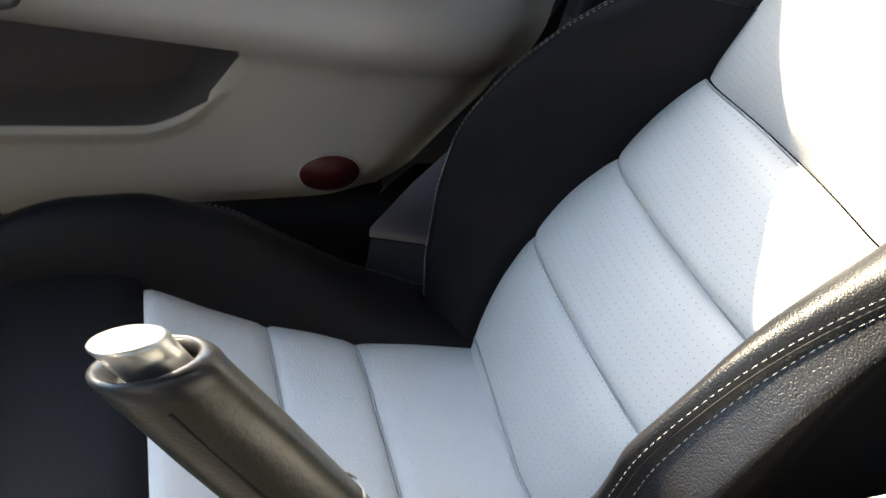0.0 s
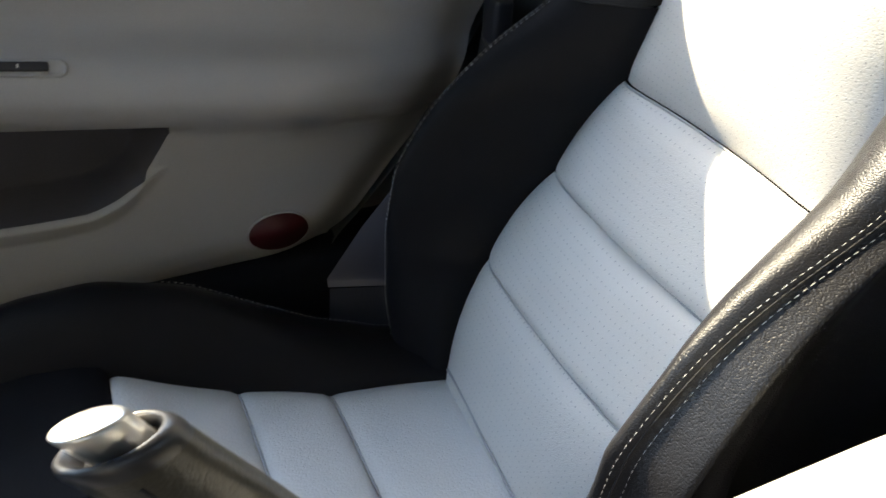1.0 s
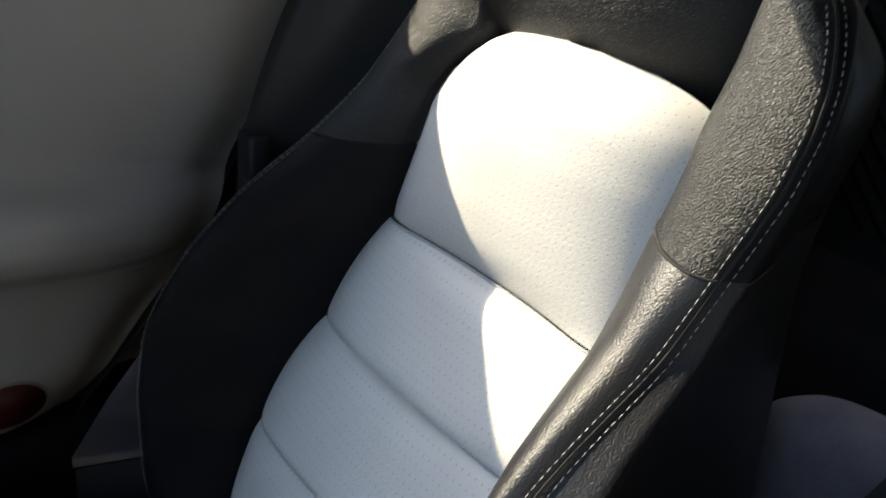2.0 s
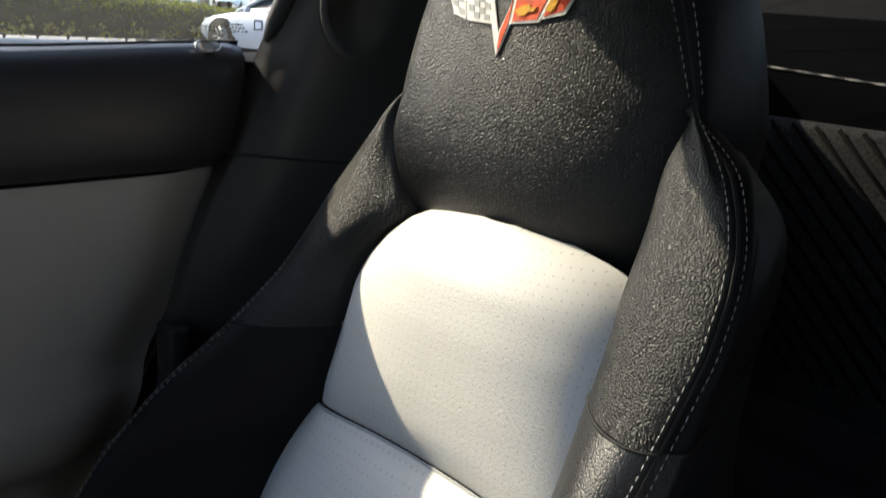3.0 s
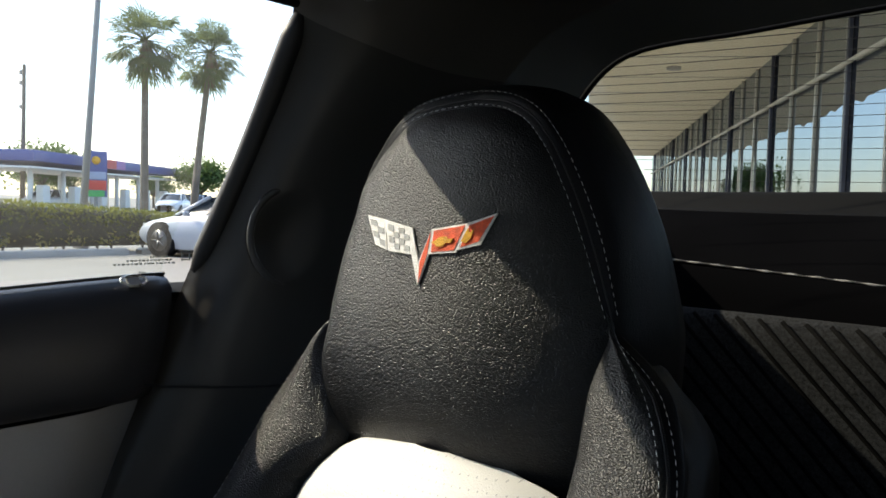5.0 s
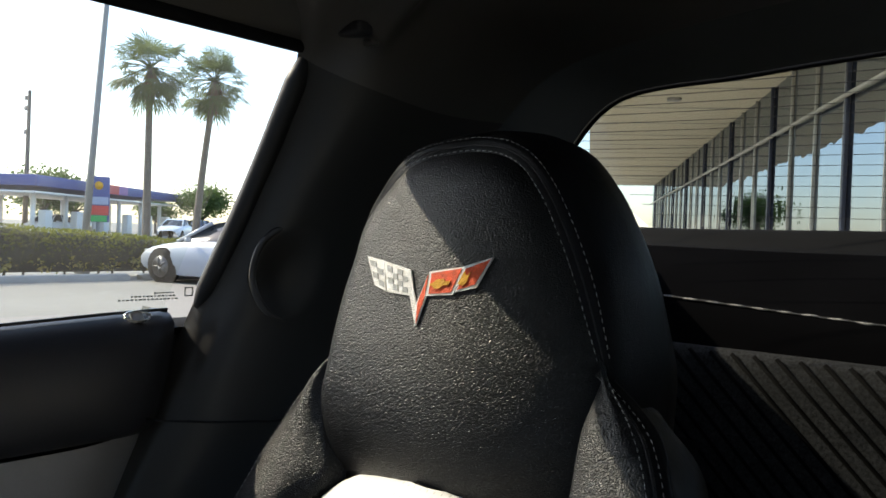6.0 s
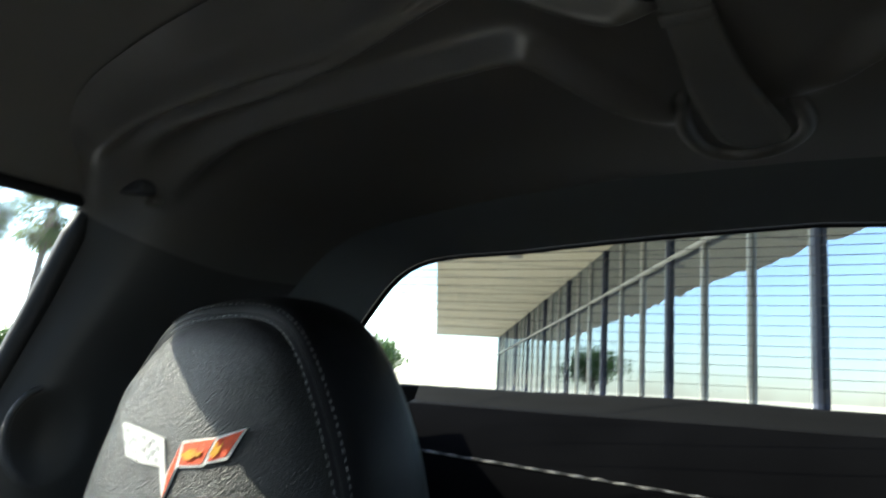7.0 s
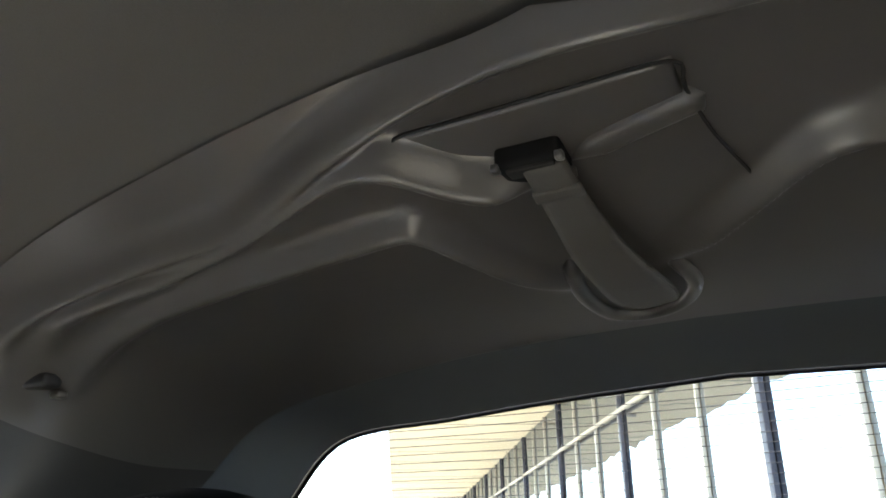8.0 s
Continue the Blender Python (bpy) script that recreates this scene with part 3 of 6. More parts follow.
    ring = head_ring(0.0008, 0.0045)
    low = [i for i, (x, z) in enumerate(outline) if z <= 0.872 and x > 0.09 or (z <= 0.872 and x < -0.09)]
    for sgn in (1, -1):
        pts = [ring[i] for i in low if (outline[i][0] > 0) == (sgn > 0)]
        part("headrest_seam", tube(pts, 0.0009, 6), SEAM, head)
    # cushion
    CY = [(0.20, 0.292), (0.237, 0.297), (0.30, 0.303), (0.362, 0.316), (0.446, 0.337), (0.50, 0.362), (0.547, 0.392), (0.56, 0.397), (0.575, 0.392), (0.59, 0.372), (0.60, 0.34), (0.603, 0.28), (0.60, 0.22)]
    CW = [(0.20, 0.104), (0.237, 0.108), (0.30, 0.118), (0.362, 0.117), (0.40, 0.128), (0.446, 0.134), (0.50, 0.140), (0.547, 0.142), (0.6, 0.142)]
    CRZ = [(0.18, 0.292), (0.24, 0.296), (0.284, 0.301), (0.354, 0.334), (0.407, 0.370), (0.47, 0.415), (0.545, 0.441), (0.61, 0.440), (0.659, 0.428), (0.69, 0.395), (0.705, 0.34), (0.708, 0.22)]
    cuts = [0.225, 0.362, 0.446, 0.551]
    for y0, y1 in zip(cuts, cuts[1:]):
        rows = []
        for i in range(17):
            a = i / 16
            y = y0 + 0.0008 + (y1 - y0 - 0.0016) * a
            row = []
            for j in range(25):
                s = -1 + 2 * j / 24
                along = 1 - abs(2 * a - 1) ** 5
                row.append((SX + s * (soft(CW, y) + 0.002), y, soft(CY, y) + 0.011 * (1 - abs(s) ** 2.6) * (0.35 + 0.65 * along) - 0.003 * (1 - along) ** 3 - 0.008 * abs(s) ** 10))
            rows.append(row)
        part("cushion_panel", grid(rows), LID_LEATHER, seat, "perforated pale grey leather panel")
    # grey line stands in for the soft shade where backrest meets cushion
    part("crease_shade", tube(smooth_line([(0.470, 0.2435, 0.3160), (0.448, 0.2458, 0.3195), (0.41, 0.2488, 0.3205), (0.373, 0.2514, 0.3175), (0.343, 0.2519, 0.314), (0.31, 0.2530, 0.3090), (0.265, 0.247, 0.305)], 5), 0.0013, 6, up=(0, 1, 0)), GREY_SEAM, seat)
    for y in cuts[1:3]:
        part("panel_seam", tube([(SX + s * soft(CW, y), y, soft(CY, y) - 0.0015 + 0.0045 * (1 - abs(s) ** 2.6) - 0.0095 * abs(s) ** 10) for s in [-1 + i / 20 for i in range(41)]], 0.0012, 6, up=(0, 1, 0)), GREY_SEAM, seat)
    rows = [[(SX + s * (lerp_table(CW, y) + 0.02), y, z + 0.004 * (1 - s * s)) for s in (-1, -0.75, -0.5, -0.25, 0, 0.25, 0.5, 0.75, 1)] for y, z in ((0.551, 0.389), (0.556, 0.3945), (0.575, 0.399), (0.61, 0.402), (0.645, 0.399), (0.672, 0.389), (0.69, 0.368), (0.699, 0.335), (0.702, 0.28), (0.70, 0.215))]
    part("cushion_nose", grid(rows), SMOOTH_LEATHER, seat)
    rows = [[(SX + s * 0.12, y, z - 0.014) for s in (-1, -0.5, 0, 0.5, 1)] for y, z in CY[:8]]
    part("cushion_base", grid(rows), SMOOTH_LEATHER, seat)
    for side in (-1, 1):
        rows, line = [], []
        ys = [0.19 + 0.47 * i / 60 for i in range(61)] + [0.66 + 0.048 * math.sin(k / 10 * math.pi / 2) for k in range(1, 11)]
        for k, y in enumerate(ys):
            zr = soft(CRZ, y, 0.01) if y < 0.66 else 0.428 - 0.20 * (1 - math.cos((k - 60) / 10 * math.pi / 2))
            w, ze = soft(CW, min(y, 0.6)), soft(CY, min(y, 0.555)) if y < 0.56 else min(soft(CY, 0.555), zr)
            h = 0.205 - 0.02 * max(0, (0.30 - y) / 0.1) - (0.02 * ((y - 0.62) / 0.09) ** 2 if y > 0.62 else 0)
            g, rise = h - w, zr - ze
            sec = [(w - 0.006, ze - 0.02), (w + 0.001, ze - 0.003), (w + 0.12 * g, ze + 0.22 * rise + 0.004), (w + 0.3 * g, ze + 0.52 * rise + 0.009), (w + 0.5 * g, ze + 0.78 * rise + 0.011),
                   (w + 0.7 * g, ze + 0.94 * rise + 0.009), (w + 0.88 * g, zr + 0.003), (h, zr), (h + 0.012, zr - 0.012), (h + 0.026, zr - 0.04), (h + 0.034, zr - 0.09), (h + 0.03, 0.22), (h, 0.20)]
            rows.append([(SX + side * s, y, z) for s, z in sec])
            line.append((SX + side * (h + 0.001), y, zr + 0.0008))
        bm = grid(rows if side > 0 else [r[::-1] for r in rows])
        bol = part("cushion_bolster", bm, SMOOTH_LEATHER, seat, "smooth black leather cushion bolster")
        part("stitching", stitches(line[6:62], lift=(0, 0, 0.0004)), THREAD, bol, "pale contrast stitching")
    # recliner cover beside the hinge
    hinge = [[(0.615, 0.252, 0.440), (0.60, 0.245, 0.465), (0.592, 0.225, 0.46)], [(0.622, 0.279, 0.40), (0.606, 0.262, 0.40), (0.594, 0.235, 0.40)], [(0.627, 0.318, 0.338), (0.611, 0.266, 0.336), (0.597, 0.24, 0.336)], [(0.622, 0.319, 0.330), (0.606, 0.264, 0.328), (0.594, 0.24, 0.328)]]
    foot = [[(0.618, 0.318, 0.331), (0.602, 0.262, 0.329), (0.592, 0.238, 0.329)], [(0.614, 0.322, 0.285), (0.598, 0.262, 0.272), (0.589, 0.24, 0.272)], [(0.608, 0.33, 0.22), (0.596, 0.26, 0.22), (0.586, 0.24, 0.22)]]
    for nm, rows, mat, lab in (("recliner_cover", hinge, surface("grey_recliner_plastic", (0.055, 0.053, 0.064), 0.38, vary=0.08, fine=500, bump=0.1), "dark grey plastic recliner cover"), ("recliner_foot", foot, DARK_PLASTIC, "black plastic foot of the recliner")):
        bm = grid(rows)
        bmesh.ops.subdivide_edges(bm, edges=bm.edges[:], cuts=2, use_grid_fill=True, smooth=0.4)
        part(nm, bm, mat, seat, lab)
    part("recliner_pin", box((0.004, 0.006, 0.004), (0.627, 0.314, 0.329), 0.001), CHROME, seat)
    # embroidered crossed flags
    badge = part("badge", grid([[(SX + 0.0, headrest_y(0.887) + 0.001, 0.887), (SX + 0.001, headrest_y(0.887) + 0.001, 0.887)], [(SX, headrest_y(0.89) + 0.001, 0.888), (SX + 0.001, headrest_y(0.89) + 0.001, 0.888)]]), WHITE_STITCH, head, "embroidered crossed flags, plain chequered and red")

    def plate(name, pts, material, lift, inset=0.0, label=""):
        c = Vector((sum(p[0] for p in pts) / len(pts), 0, sum(p[1] for p in pts) / len(pts)))
        bm = bmesh.new()
        ring = []
        for x, z in pts:
            d = Vector((x, 0, z)) - c
            q = c + d * (1 - inset / max(d.length, 1e-4))
            ring.append((q.x, q.z))
        def y_of(x, z):
            return headrest_y(z, x - SX) + 0.0008
        front = [bm.verts.new((x, y_of(x, z) + lift, z)) for x, z in ring]
        rear = [bm.verts.new((x, y_of(x, z) - 0.004, z)) for x, z in ring]
        bm.faces.new(front)
        for i in range(len(ring)):
            bm.faces.new((front[i], rear[i], rear[(i + 1) % len(ring)], front[(i + 1) % len(ring)]))
        bmesh.ops.recalc_face_normals(bm, faces=bm.faces)
        return part(name, bm, material, badge, label, smooth=False)

    chk1 = [(0.4409, 0.9360), (0.4200, 0.9335), (0.4135, 0.9112), (0.4269, 0.9146)]
    chk2 = [(0.4195, 0.9332), (0.3901, 0.9282), (0.3873, 0.9096), (0.4118, 0.9107)]
    pole1 = [(0.3905, 0.9282), (0.3875, 0.9092), (0.3782, 0.8885), (0.3805, 0.9040)]
    red1 = [(0.3715, 0.9282), (0.3419, 0.9333), (0.3484, 0.9131), (0.3714, 0.9107)]
    red2 = [(0.3422, 0.9335), (0.3212, 0.9407), (0.3307, 0.9193), (0.3470, 0.9150)]
    pole2 = [(0.3718, 0.9282), (0.3714, 0.9107), (0.3778, 0.8885), (0.3802, 0.9040)]
    for pts, nm in ((chk1, "chequered_flag_tip"), (chk2, "chequered_flag"), (red1, "red_flag"), (red2, "red_flag_tip"), (pole1, "flag_staff"), (pole2, "flag_staff")):
        plate(nm + "_border", pts, WHITE_STITCH, 0.0006)
    for pts, nm in ((red1, "red_field"), (red2, "red_field")):
        plate(nm, pts, RED_STITCH, 0.0009, 0.0024)
    plate("staff_fill", pole2, RED_STITCH, 0.0009, 0.0018)
    for pts in (chk1, chk2):
        a, b, c, d = [Vector((x, z)) for x, z in pts]
        nu, nv = (2, 4) if pts is chk1 else (4, 4)
        for i in range(nu):
            for j in range(nv):
                if (i + j) % 2 == 0:
                    def at(u, v):
                        u, v = 0.10 + 0.80 * u, 0.10 + 0.80 * v
                        return tuple((a.lerp(b, u)).lerp(d.lerp(c, u), v))
                    plate("check", [at(i / nu, j / nv), at((i + 1) / nu, j / nv), at((i + 1) / nu, (j + 1) / nv), at(i / nu, (j + 1) / nv)], GREY_STITCH, 0.0009)
    gold = [(0.3708, 0.9189), (0.3665, 0.9205), (0.3633, 0.9232), (0.3575, 0.9238), (0.3560, 0.9222), (0.3515, 0.9227), (0.3530, 0.9195), (0.3575, 0.9192), (0.3600, 0.9168), (0.3650, 0.9162), (0.3665, 0.9182)]
    plate("gold_emblem", gold, GOLD_STITCH, 0.0016)
    plate("gold_emblem", [(0.345, 0.921), (0.341, 0.930), (0.339, 0.927), (0.336, 0.930), (0.338, 0.923), (0.341, 0.920)], GOLD_STITCH, 0.0014)
    settle(seat)
    return seat


build_seat()

# ---- cabin shell ----
DOOR_REAR = [(0.20, 0.33), (0.33, 0.28), (0.36, 0.25), (0.45, 0.175), (0.57, 0.111), (0.633, 0.076), (0.70, 0.055), (0.76, 0.037), (0.80, 0.030), (0.868, 0.018), (0.88, 0.018)]
DOOR_X = [(0.30, 0.725), (0.325, 0.712), (0.34, 0.703), (0.36, 0.699), (0.42, 0.702), (0.48, 0.700), (0.505, 0.695), (0.52, 0.682), (0.535, 0.662), (0.555, 0.652), (0.58, 0.655),
          (0.597, 0.668), (0.607, 0.690), (0.62, 0.700), (0.70, 0.698), (0.753, 0.692)]
PAD_X = [(0.757, 0.690), (0.762, 0.682), (0.775, 0.676), (0.81, 0.672), (0.845, 0.672), (0.860, 0.676), (0.868, 0.686), (0.872, 0.70), (0.872, 0.715)]


def climb(y):
    """The armrest and the pocket's upper edge climb towards the front of the door."""
    return 0.15 * (min(y, 0.95) - 0.44)


def pocket_low(y):
    """Lower lip of the map pocket, curving up into its rear end."""
    return 0.4265 + 0.018 * step(0.545, 0.48, y) + 0.004 * step(0.56, 0.68, y) + 0.022 * step(0.515, 0.462, y) ** 1.5


def stadium(length, width, depth, m):
    """A plate with round ends and a softened rim, lying in its own y and z."""
    bm = bmesh.new()
    r, h = width / 2, length / 2 - width / 2
    rings = []
    for grow, x in ((0.0, depth), (0.0, 0.0), (-0.0012, -0.0008), (-0.0030, 0.0006), (-0.0042, 0.0010)):
        ring = []
        for k in range(32):
            a = 2 * math.pi * k / 32
            ring.append(bm.verts.new(m @ Vector((x, (h if math.cos(a) >= 0 else -h) + (r + grow) * math.cos(a), (r + grow) * math.sin(a)))))
        rings.append(ring)
    for p, q in zip(rings, rings[1:]):
        for k in range(32):
            bm.faces.new((p[k], p[(k + 1) % 32], q[(k + 1) % 32], q[k]))
    bm.faces.new(rings[-1])
    bmesh.ops.recalc_face_normals(bm, faces=bm.faces)
    return bm


def door_x(y, z):
    z0, z = z, z - climb(y) * step(0.46, 0.505, z) * step(0.752, 0.66, z)
    x = soft(DOOR_X, z, 0.006)
    fade = step(0.10, 0.34, y)  # the armrest runs out towards the rear of the door
    base = lerp_table([(0.30, 0.725), (0.34, 0.703), (0.50, 0.700), (0.75, 0.694)], z)
    if 0.49 < z < 0.625:
        x = base + (x - base) * (0.45 + 0.55 * fade)
    edge = 0.447 + 0.62 * max(0, 0.51 - z)
    low = pocket_low(y)
    inside = step(edge, edge + 0.012, y) * step(low, low + 0.007, z0) * step(0.522, 0.512, z)
    lip = step(edge - 0.02, edge + 0.004, y) * step(low - 0.02, low, z0) * (1 - step(low, low + 0.006, z0))
    return x + 0.074 * inside - 0.006 * lip + 0.02 * step(0.12, 0.0, y - lerp_table(DOOR_REAR, z0)) ** 3


def belt_drop(y):
    """The belt line falls a little towards the front."""
    return 0.010 * step(0.0, 0.30, y) + 0.004 * step(0.3, 0.9, y)


def build_door(side):
    right = side > 0
    door = tagged(new("door_1" if right else "door_2"), "grey and black car door panel with armrest and map pocket", "car door", kind="structure")

    def fix(p):
        return (side * p[0], p[1], p[2])

    def panel_point(i, j):
        """Grid lines of the panel that follow the rim of the pocket: column 90, rows 60 and 110."""
        y, z = 0.5, 0.45
        for _ in range(8):
            low = pocket_low(y) + 0.0015
            brow = 0.518 + climb(y)
            z = 0.30 + (low - 0.30) * i / 60 if i <= 60 else low + (brow - low) * (i - 60) / 50 if i <= 110 else brow + (0.753 - brow) * (i - 110) / 60
            y0, edge = lerp_table(DOOR_REAR, z), 0.447 + 0.62 * max(0, 0.51 - z) + 0.002
            y = y0 + (edge - y0) * j / 90 if j <= 90 else edge + (1.05 - edge) * ((j - 90) / 130) ** 1.4
        return fix((door_x(y, z), y, z))

    rows = [[panel_point(i, j) for j in range(221)] for i in range(171)]
    rim = [r[:91] for r in rows[60:111]]
    part("panel", grid(rows[:61]), GREY_PLASTIC, door, "warm grey moulded plastic panel")
    part("panel", grid(rim), GREY_PLASTIC, door, "warm grey moulded plastic panel")
    part("panel", grid(rows[110:]), GREY_PLASTIC, door, "warm grey moulded plastic panel")
    # pocket inside has a darker colour that carries the recess's shade
    part("map_pocket", grid([r[90:] for r in rows[60:111]]), SHADED_POCKET, door, "inside of the map pocket, shade put into its darker colour")
    rows = [[fix((lerp_table([(0.2, 0.74), (0.33, 0.71), (0.75, 0.70), (0.872, 0.715)], z) + dx, lerp_table(DOOR_REAR, z) + dy, z)) for dx, dy in ((-0.002, 0.002), (0.012, -0.006), (0.05, -0.008))] for z in [0.30 + 0.57 * i / 30 for i in range(31)]]
    part("door_edge", grid(rows), DARK_PLASTIC, door, "black door edge")
    rows = []
    for z, x in PAD_X:
        y0 = lerp_table(DOOR_REAR, z)
        rows.append([fix((x + 0.012 * step(0.02, 0.0, k), y0 + (1.05 - y0) * k, z - belt_drop(y0 + (1.05 - y0) * k) * step(0.82, 0.868, z))) for k in (0, 0.004, 0.012, 0.03, 0.06, 0.09, 0.12, 0.16, 0.2, 0.3, 0.4, 0.6, 0.8, 1.0)])
    part("upper_pad", grid(rows), DARK_PLASTIC, door, "soft black upper door pad")
    # weather strip at the foot of the glass
    part("sill_strip", tube([fix((0.708, y, 0.8685 - belt_drop(y))) for y in (0.018, 0.06, 0.1, 0.2, 0.3, 0.6, 1.05)], 0.005, 8), RUBBER, door)
    part("bright_edge", tube([fix((0.694, y, 0.8738 - belt_drop(y))) for y in (0.024, 0.06, 0.1, 0.2, 0.3, 0.6, 1.05)], 0.0016, 6), GLOSS_PLASTIC, door)
    if right:
        ring = [(0.6825 + 0.0042 * math.sin(a), 0.061 + 0.0125 * math.cos(a), 0.8695 + 0.0042 * math.sin(a)) for a in [2 * math.pi * k / 28 for k in range(29)]]
        lock = part("lock_bezel", tube(ring, 0.0013, 6), CHROME, door, "chrome lock bezel")
        part("lock_button", box((0.010, 0.012, 0.004), (0.683, 0.061, 0.868), 0.0015, turn=Matrix.Rotation(radians(-45), 4, "Y")), GREY_PLASTIC, lock)
        # red oval reflector with grey rim
        oval = [(0.351 + 0.034 * math.cos(a), 0.365 + 0.0235 * math.sin(a)) for a in [2 * math.pi * k / 40 for k in range(40)]]
        bm = bmesh.new()
        front = [bm.verts.new((0.6945, y, z)) for y, z in oval]
        rear = [bm.verts.new((0.715, y, z)) for y, z in oval]
        bm.faces.new(front)
        for i in range(40):
            bm.faces.new((front[i], rear[i], rear[(i + 1) % 40], front[(i + 1) % 40]))
        part("reflector", bm, RED_LENS, door, "dark red oval reflector")
        part("reflector_rim", tube([(0.6965, 0.351 + 0.0350 * math.cos(a), 0.365 + 0.0245 * math.sin(a)) for a in [2 * math.pi * k / 48 for k in range(49)]], 0.0014, 6), GREY_PLASTIC, door)
        sw = part("switch_plate", stadium(0.074, 0.0155, 0.006, Matrix.Translation((0.6606, 0.560, 0.6083)) @ Matrix.Rotation(radians(8.5), 4, "X") @ Matrix.Rotation(radians(35), 4, "Y")), GREY_PLASTIC, door, "grey oval window switch recess")
        key = part("window_switch", box((0.005, 0.044, 0.008), (0.6610, 0.560, 0.6092), 0.002, turn=Matrix.Rotation(radians(8.5), 4, "X") @ Matrix.Rotation(radians(35), 4, "Y")), DARK_PLASTIC, sw, "black rocker switch")
        part("switch_mark", box((0.001, 0.002, 0.003), (0.6588, 0.561, 0.6108), 0.0002, turn=Matrix.Rotation(radians(8.5), 4, "X") @ Matrix.Rotation(radians(35), 4, "Y")), WHITE_PAINT, key)
        part("pull_cup", tube(smooth_line([(0.648, 0.66, 0.607), (0.6475, 0.632, 0.604), (0.6475, 0.624, 0.592), (0.648, 0.632, 0.580), (0.648, 0.66, 0.578)], 5), 0.0025, 8), DARK_PLASTIC, door, "dark edge of the pull handle")
    return door


build_door(1)
build_door(-1)

# closed body side behind the door panels and the pillars
for side in (1, -1):
    jamb = [[(side * 0.785, y, z) for y in (-0.5, -0.2, 0.0, 0.1, 0.3, 0.7, 1.1, 1.5)] for z in (0.18, 0.4, 0.6, 0.75, 0.835)]
    tagged(mesh_object("wall_body_side", thick(jamb, (side * 0.03, 0, 0)), DARK_PLASTIC), "black painted body side behind the door trim", "body side", kind="structure")
    tagged(mesh_object("wall_sill_top", grid([[(side * x, y, z) for x, z in ((0.694, 0.855), (0.716, 0.862), (0.742, 0.858), (0.760, 0.852), (0.79, 0.83))] for y in (-0.3, 0.1, 0.7, 1.3)]), RUBBER), "black window sill", "body side", kind="structure")
    quarter = [[(side * x, y, z) for y in (y0, y0 - 0.1, -0.28, -0.36)] for x, z, y0 in ((0.745, 0.845, -0.07), (0.722, 0.872, -0.065), (0.712, 0.905, -0.055), (0.665, 0.985, -0.06), (0.605, 1.095, -0.075), (0.56, 1.16, -0.045), (0.48, 1.215, 0.02))]
    tagged(mesh_object("wall_quarter", thick(quarter, (side * 0.03, 0, 0.01)), RUBBER), "black rear quarter panel behind the trim", "body side", kind="structure")
# side glass, leaning in towards the roof
for side, nm in ((1, "window_1"), (-1, "window_2")):
    w = tagged(new(nm), "clear side window of the car", "window", kind="structure")
    rows = []
    for i in range(9):
        a = i / 8
        z = 0.872 + 0.242 * a
        x = 0.708 - 0.135 * a - 0.012 * math.sin(a * math.pi) * -1
        y0 = 0.02 - 0.035 * a
        y1 = 1.25 - 0.62 * a
        rows.append([(side * x, y0 + (y1 - y0) * k / 6, z) for k in range(7)])
    g = part("pane", grid(rows), GLASS if side > 0 else DIMMED_GLASS, w)
    g.visible_shadow = False
    if side > 0:
        # unreadable etched maker's lines and a square mark low on the glass
        ink = surface("etched_print", (0.16, 0.17, 0.17), 0.8, vary=0.2, bump=0.0)
        for row, runs in enumerate(((0.014, 0.036), (0.012, 0.060), (0.008, 0.072))):
            n = 9 + 3 * row
            for k in range(n):
                y = runs[0] + (runs[1] - runs[0]) * k / n
                part("print_bar", box((0.0006, (runs[1] - runs[0]) / n * (0.45 + 0.3 * ((k * 7 + row) % 3) / 2), 0.0016), (0.7045 - 0.0018 * (2 - row), y, 0.8825 + 0.0032 * (2 - row))), ink, w, smooth=False)
        for dy, dz, sy, sz in ((0.0, 0.004, 0.009, 0.0012), (0.0, -0.004, 0.009, 0.0012), (0.0042, 0, 0.0012, 0.009), (-0.0042, 0, 0.0012, 0.009)):
            part("print_bar", box((0.0006, sy, sz), (0.702, -0.004 + dy, 0.889 + dz)), ink, w, smooth=False)

# arches of the trim from the door opening back to the rear glass; right half, mirrored for the left
ARCH_DOOR = [(0.715, 0.10, 0.22), (0.705, 0.105, 0.57), (0.70, 0.026, 0.80), (0.69, 0.000, 0.875), (0.632, -0.014, 0.985), (0.567, -0.022, 1.110), (0.50, 0.042, 1.172), (0.40, 0.070, 1.200), (0.20, 0.108, 1.212), (0.0, 0.136, 1.216)]
ARCH_EDGE = [(0.70, 0.085, 0.22), (0.690, 0.092, 0.57), (0.676, 0.016, 0.80), (0.667, -0.008, 0.875), (0.612, -0.028, 0.985), (0.553, -0.036, 1.099), (0.485, 0.010, 1.158), (0.39, 0.034, 1.187), (0.20, 0.055, 1.200), (0.0, 0.070, 1.203)]
ARCH_MIDDLE = [(0.675, 0.03, 0.22), (0.662, 0.03, 0.57), (0.645, -0.015, 0.80), (0.632, -0.035, 0.875), (0.585, -0.055, 0.985), (0.525, -0.075, 1.083), (0.462, -0.055, 1.146), (0.375, -0.035, 1.174), (0.20, -0.012, 1.184), (0.0, -0.003, 1.187)]
ARCH_BACK = [(0.640, -0.08, 0.22), (0.632, -0.09, 0.57), (0.615, -0.115, 0.80), (0.60, -0.13, 0.875), (0.565, -0.14, 0.985), (0.505, -0.15, 1.070), (0.445, -0.145, 1.128), (0.36, -0.14, 1.156), (0.19, -0.13, 1.168), (0.0, -0.125, 1.172)]
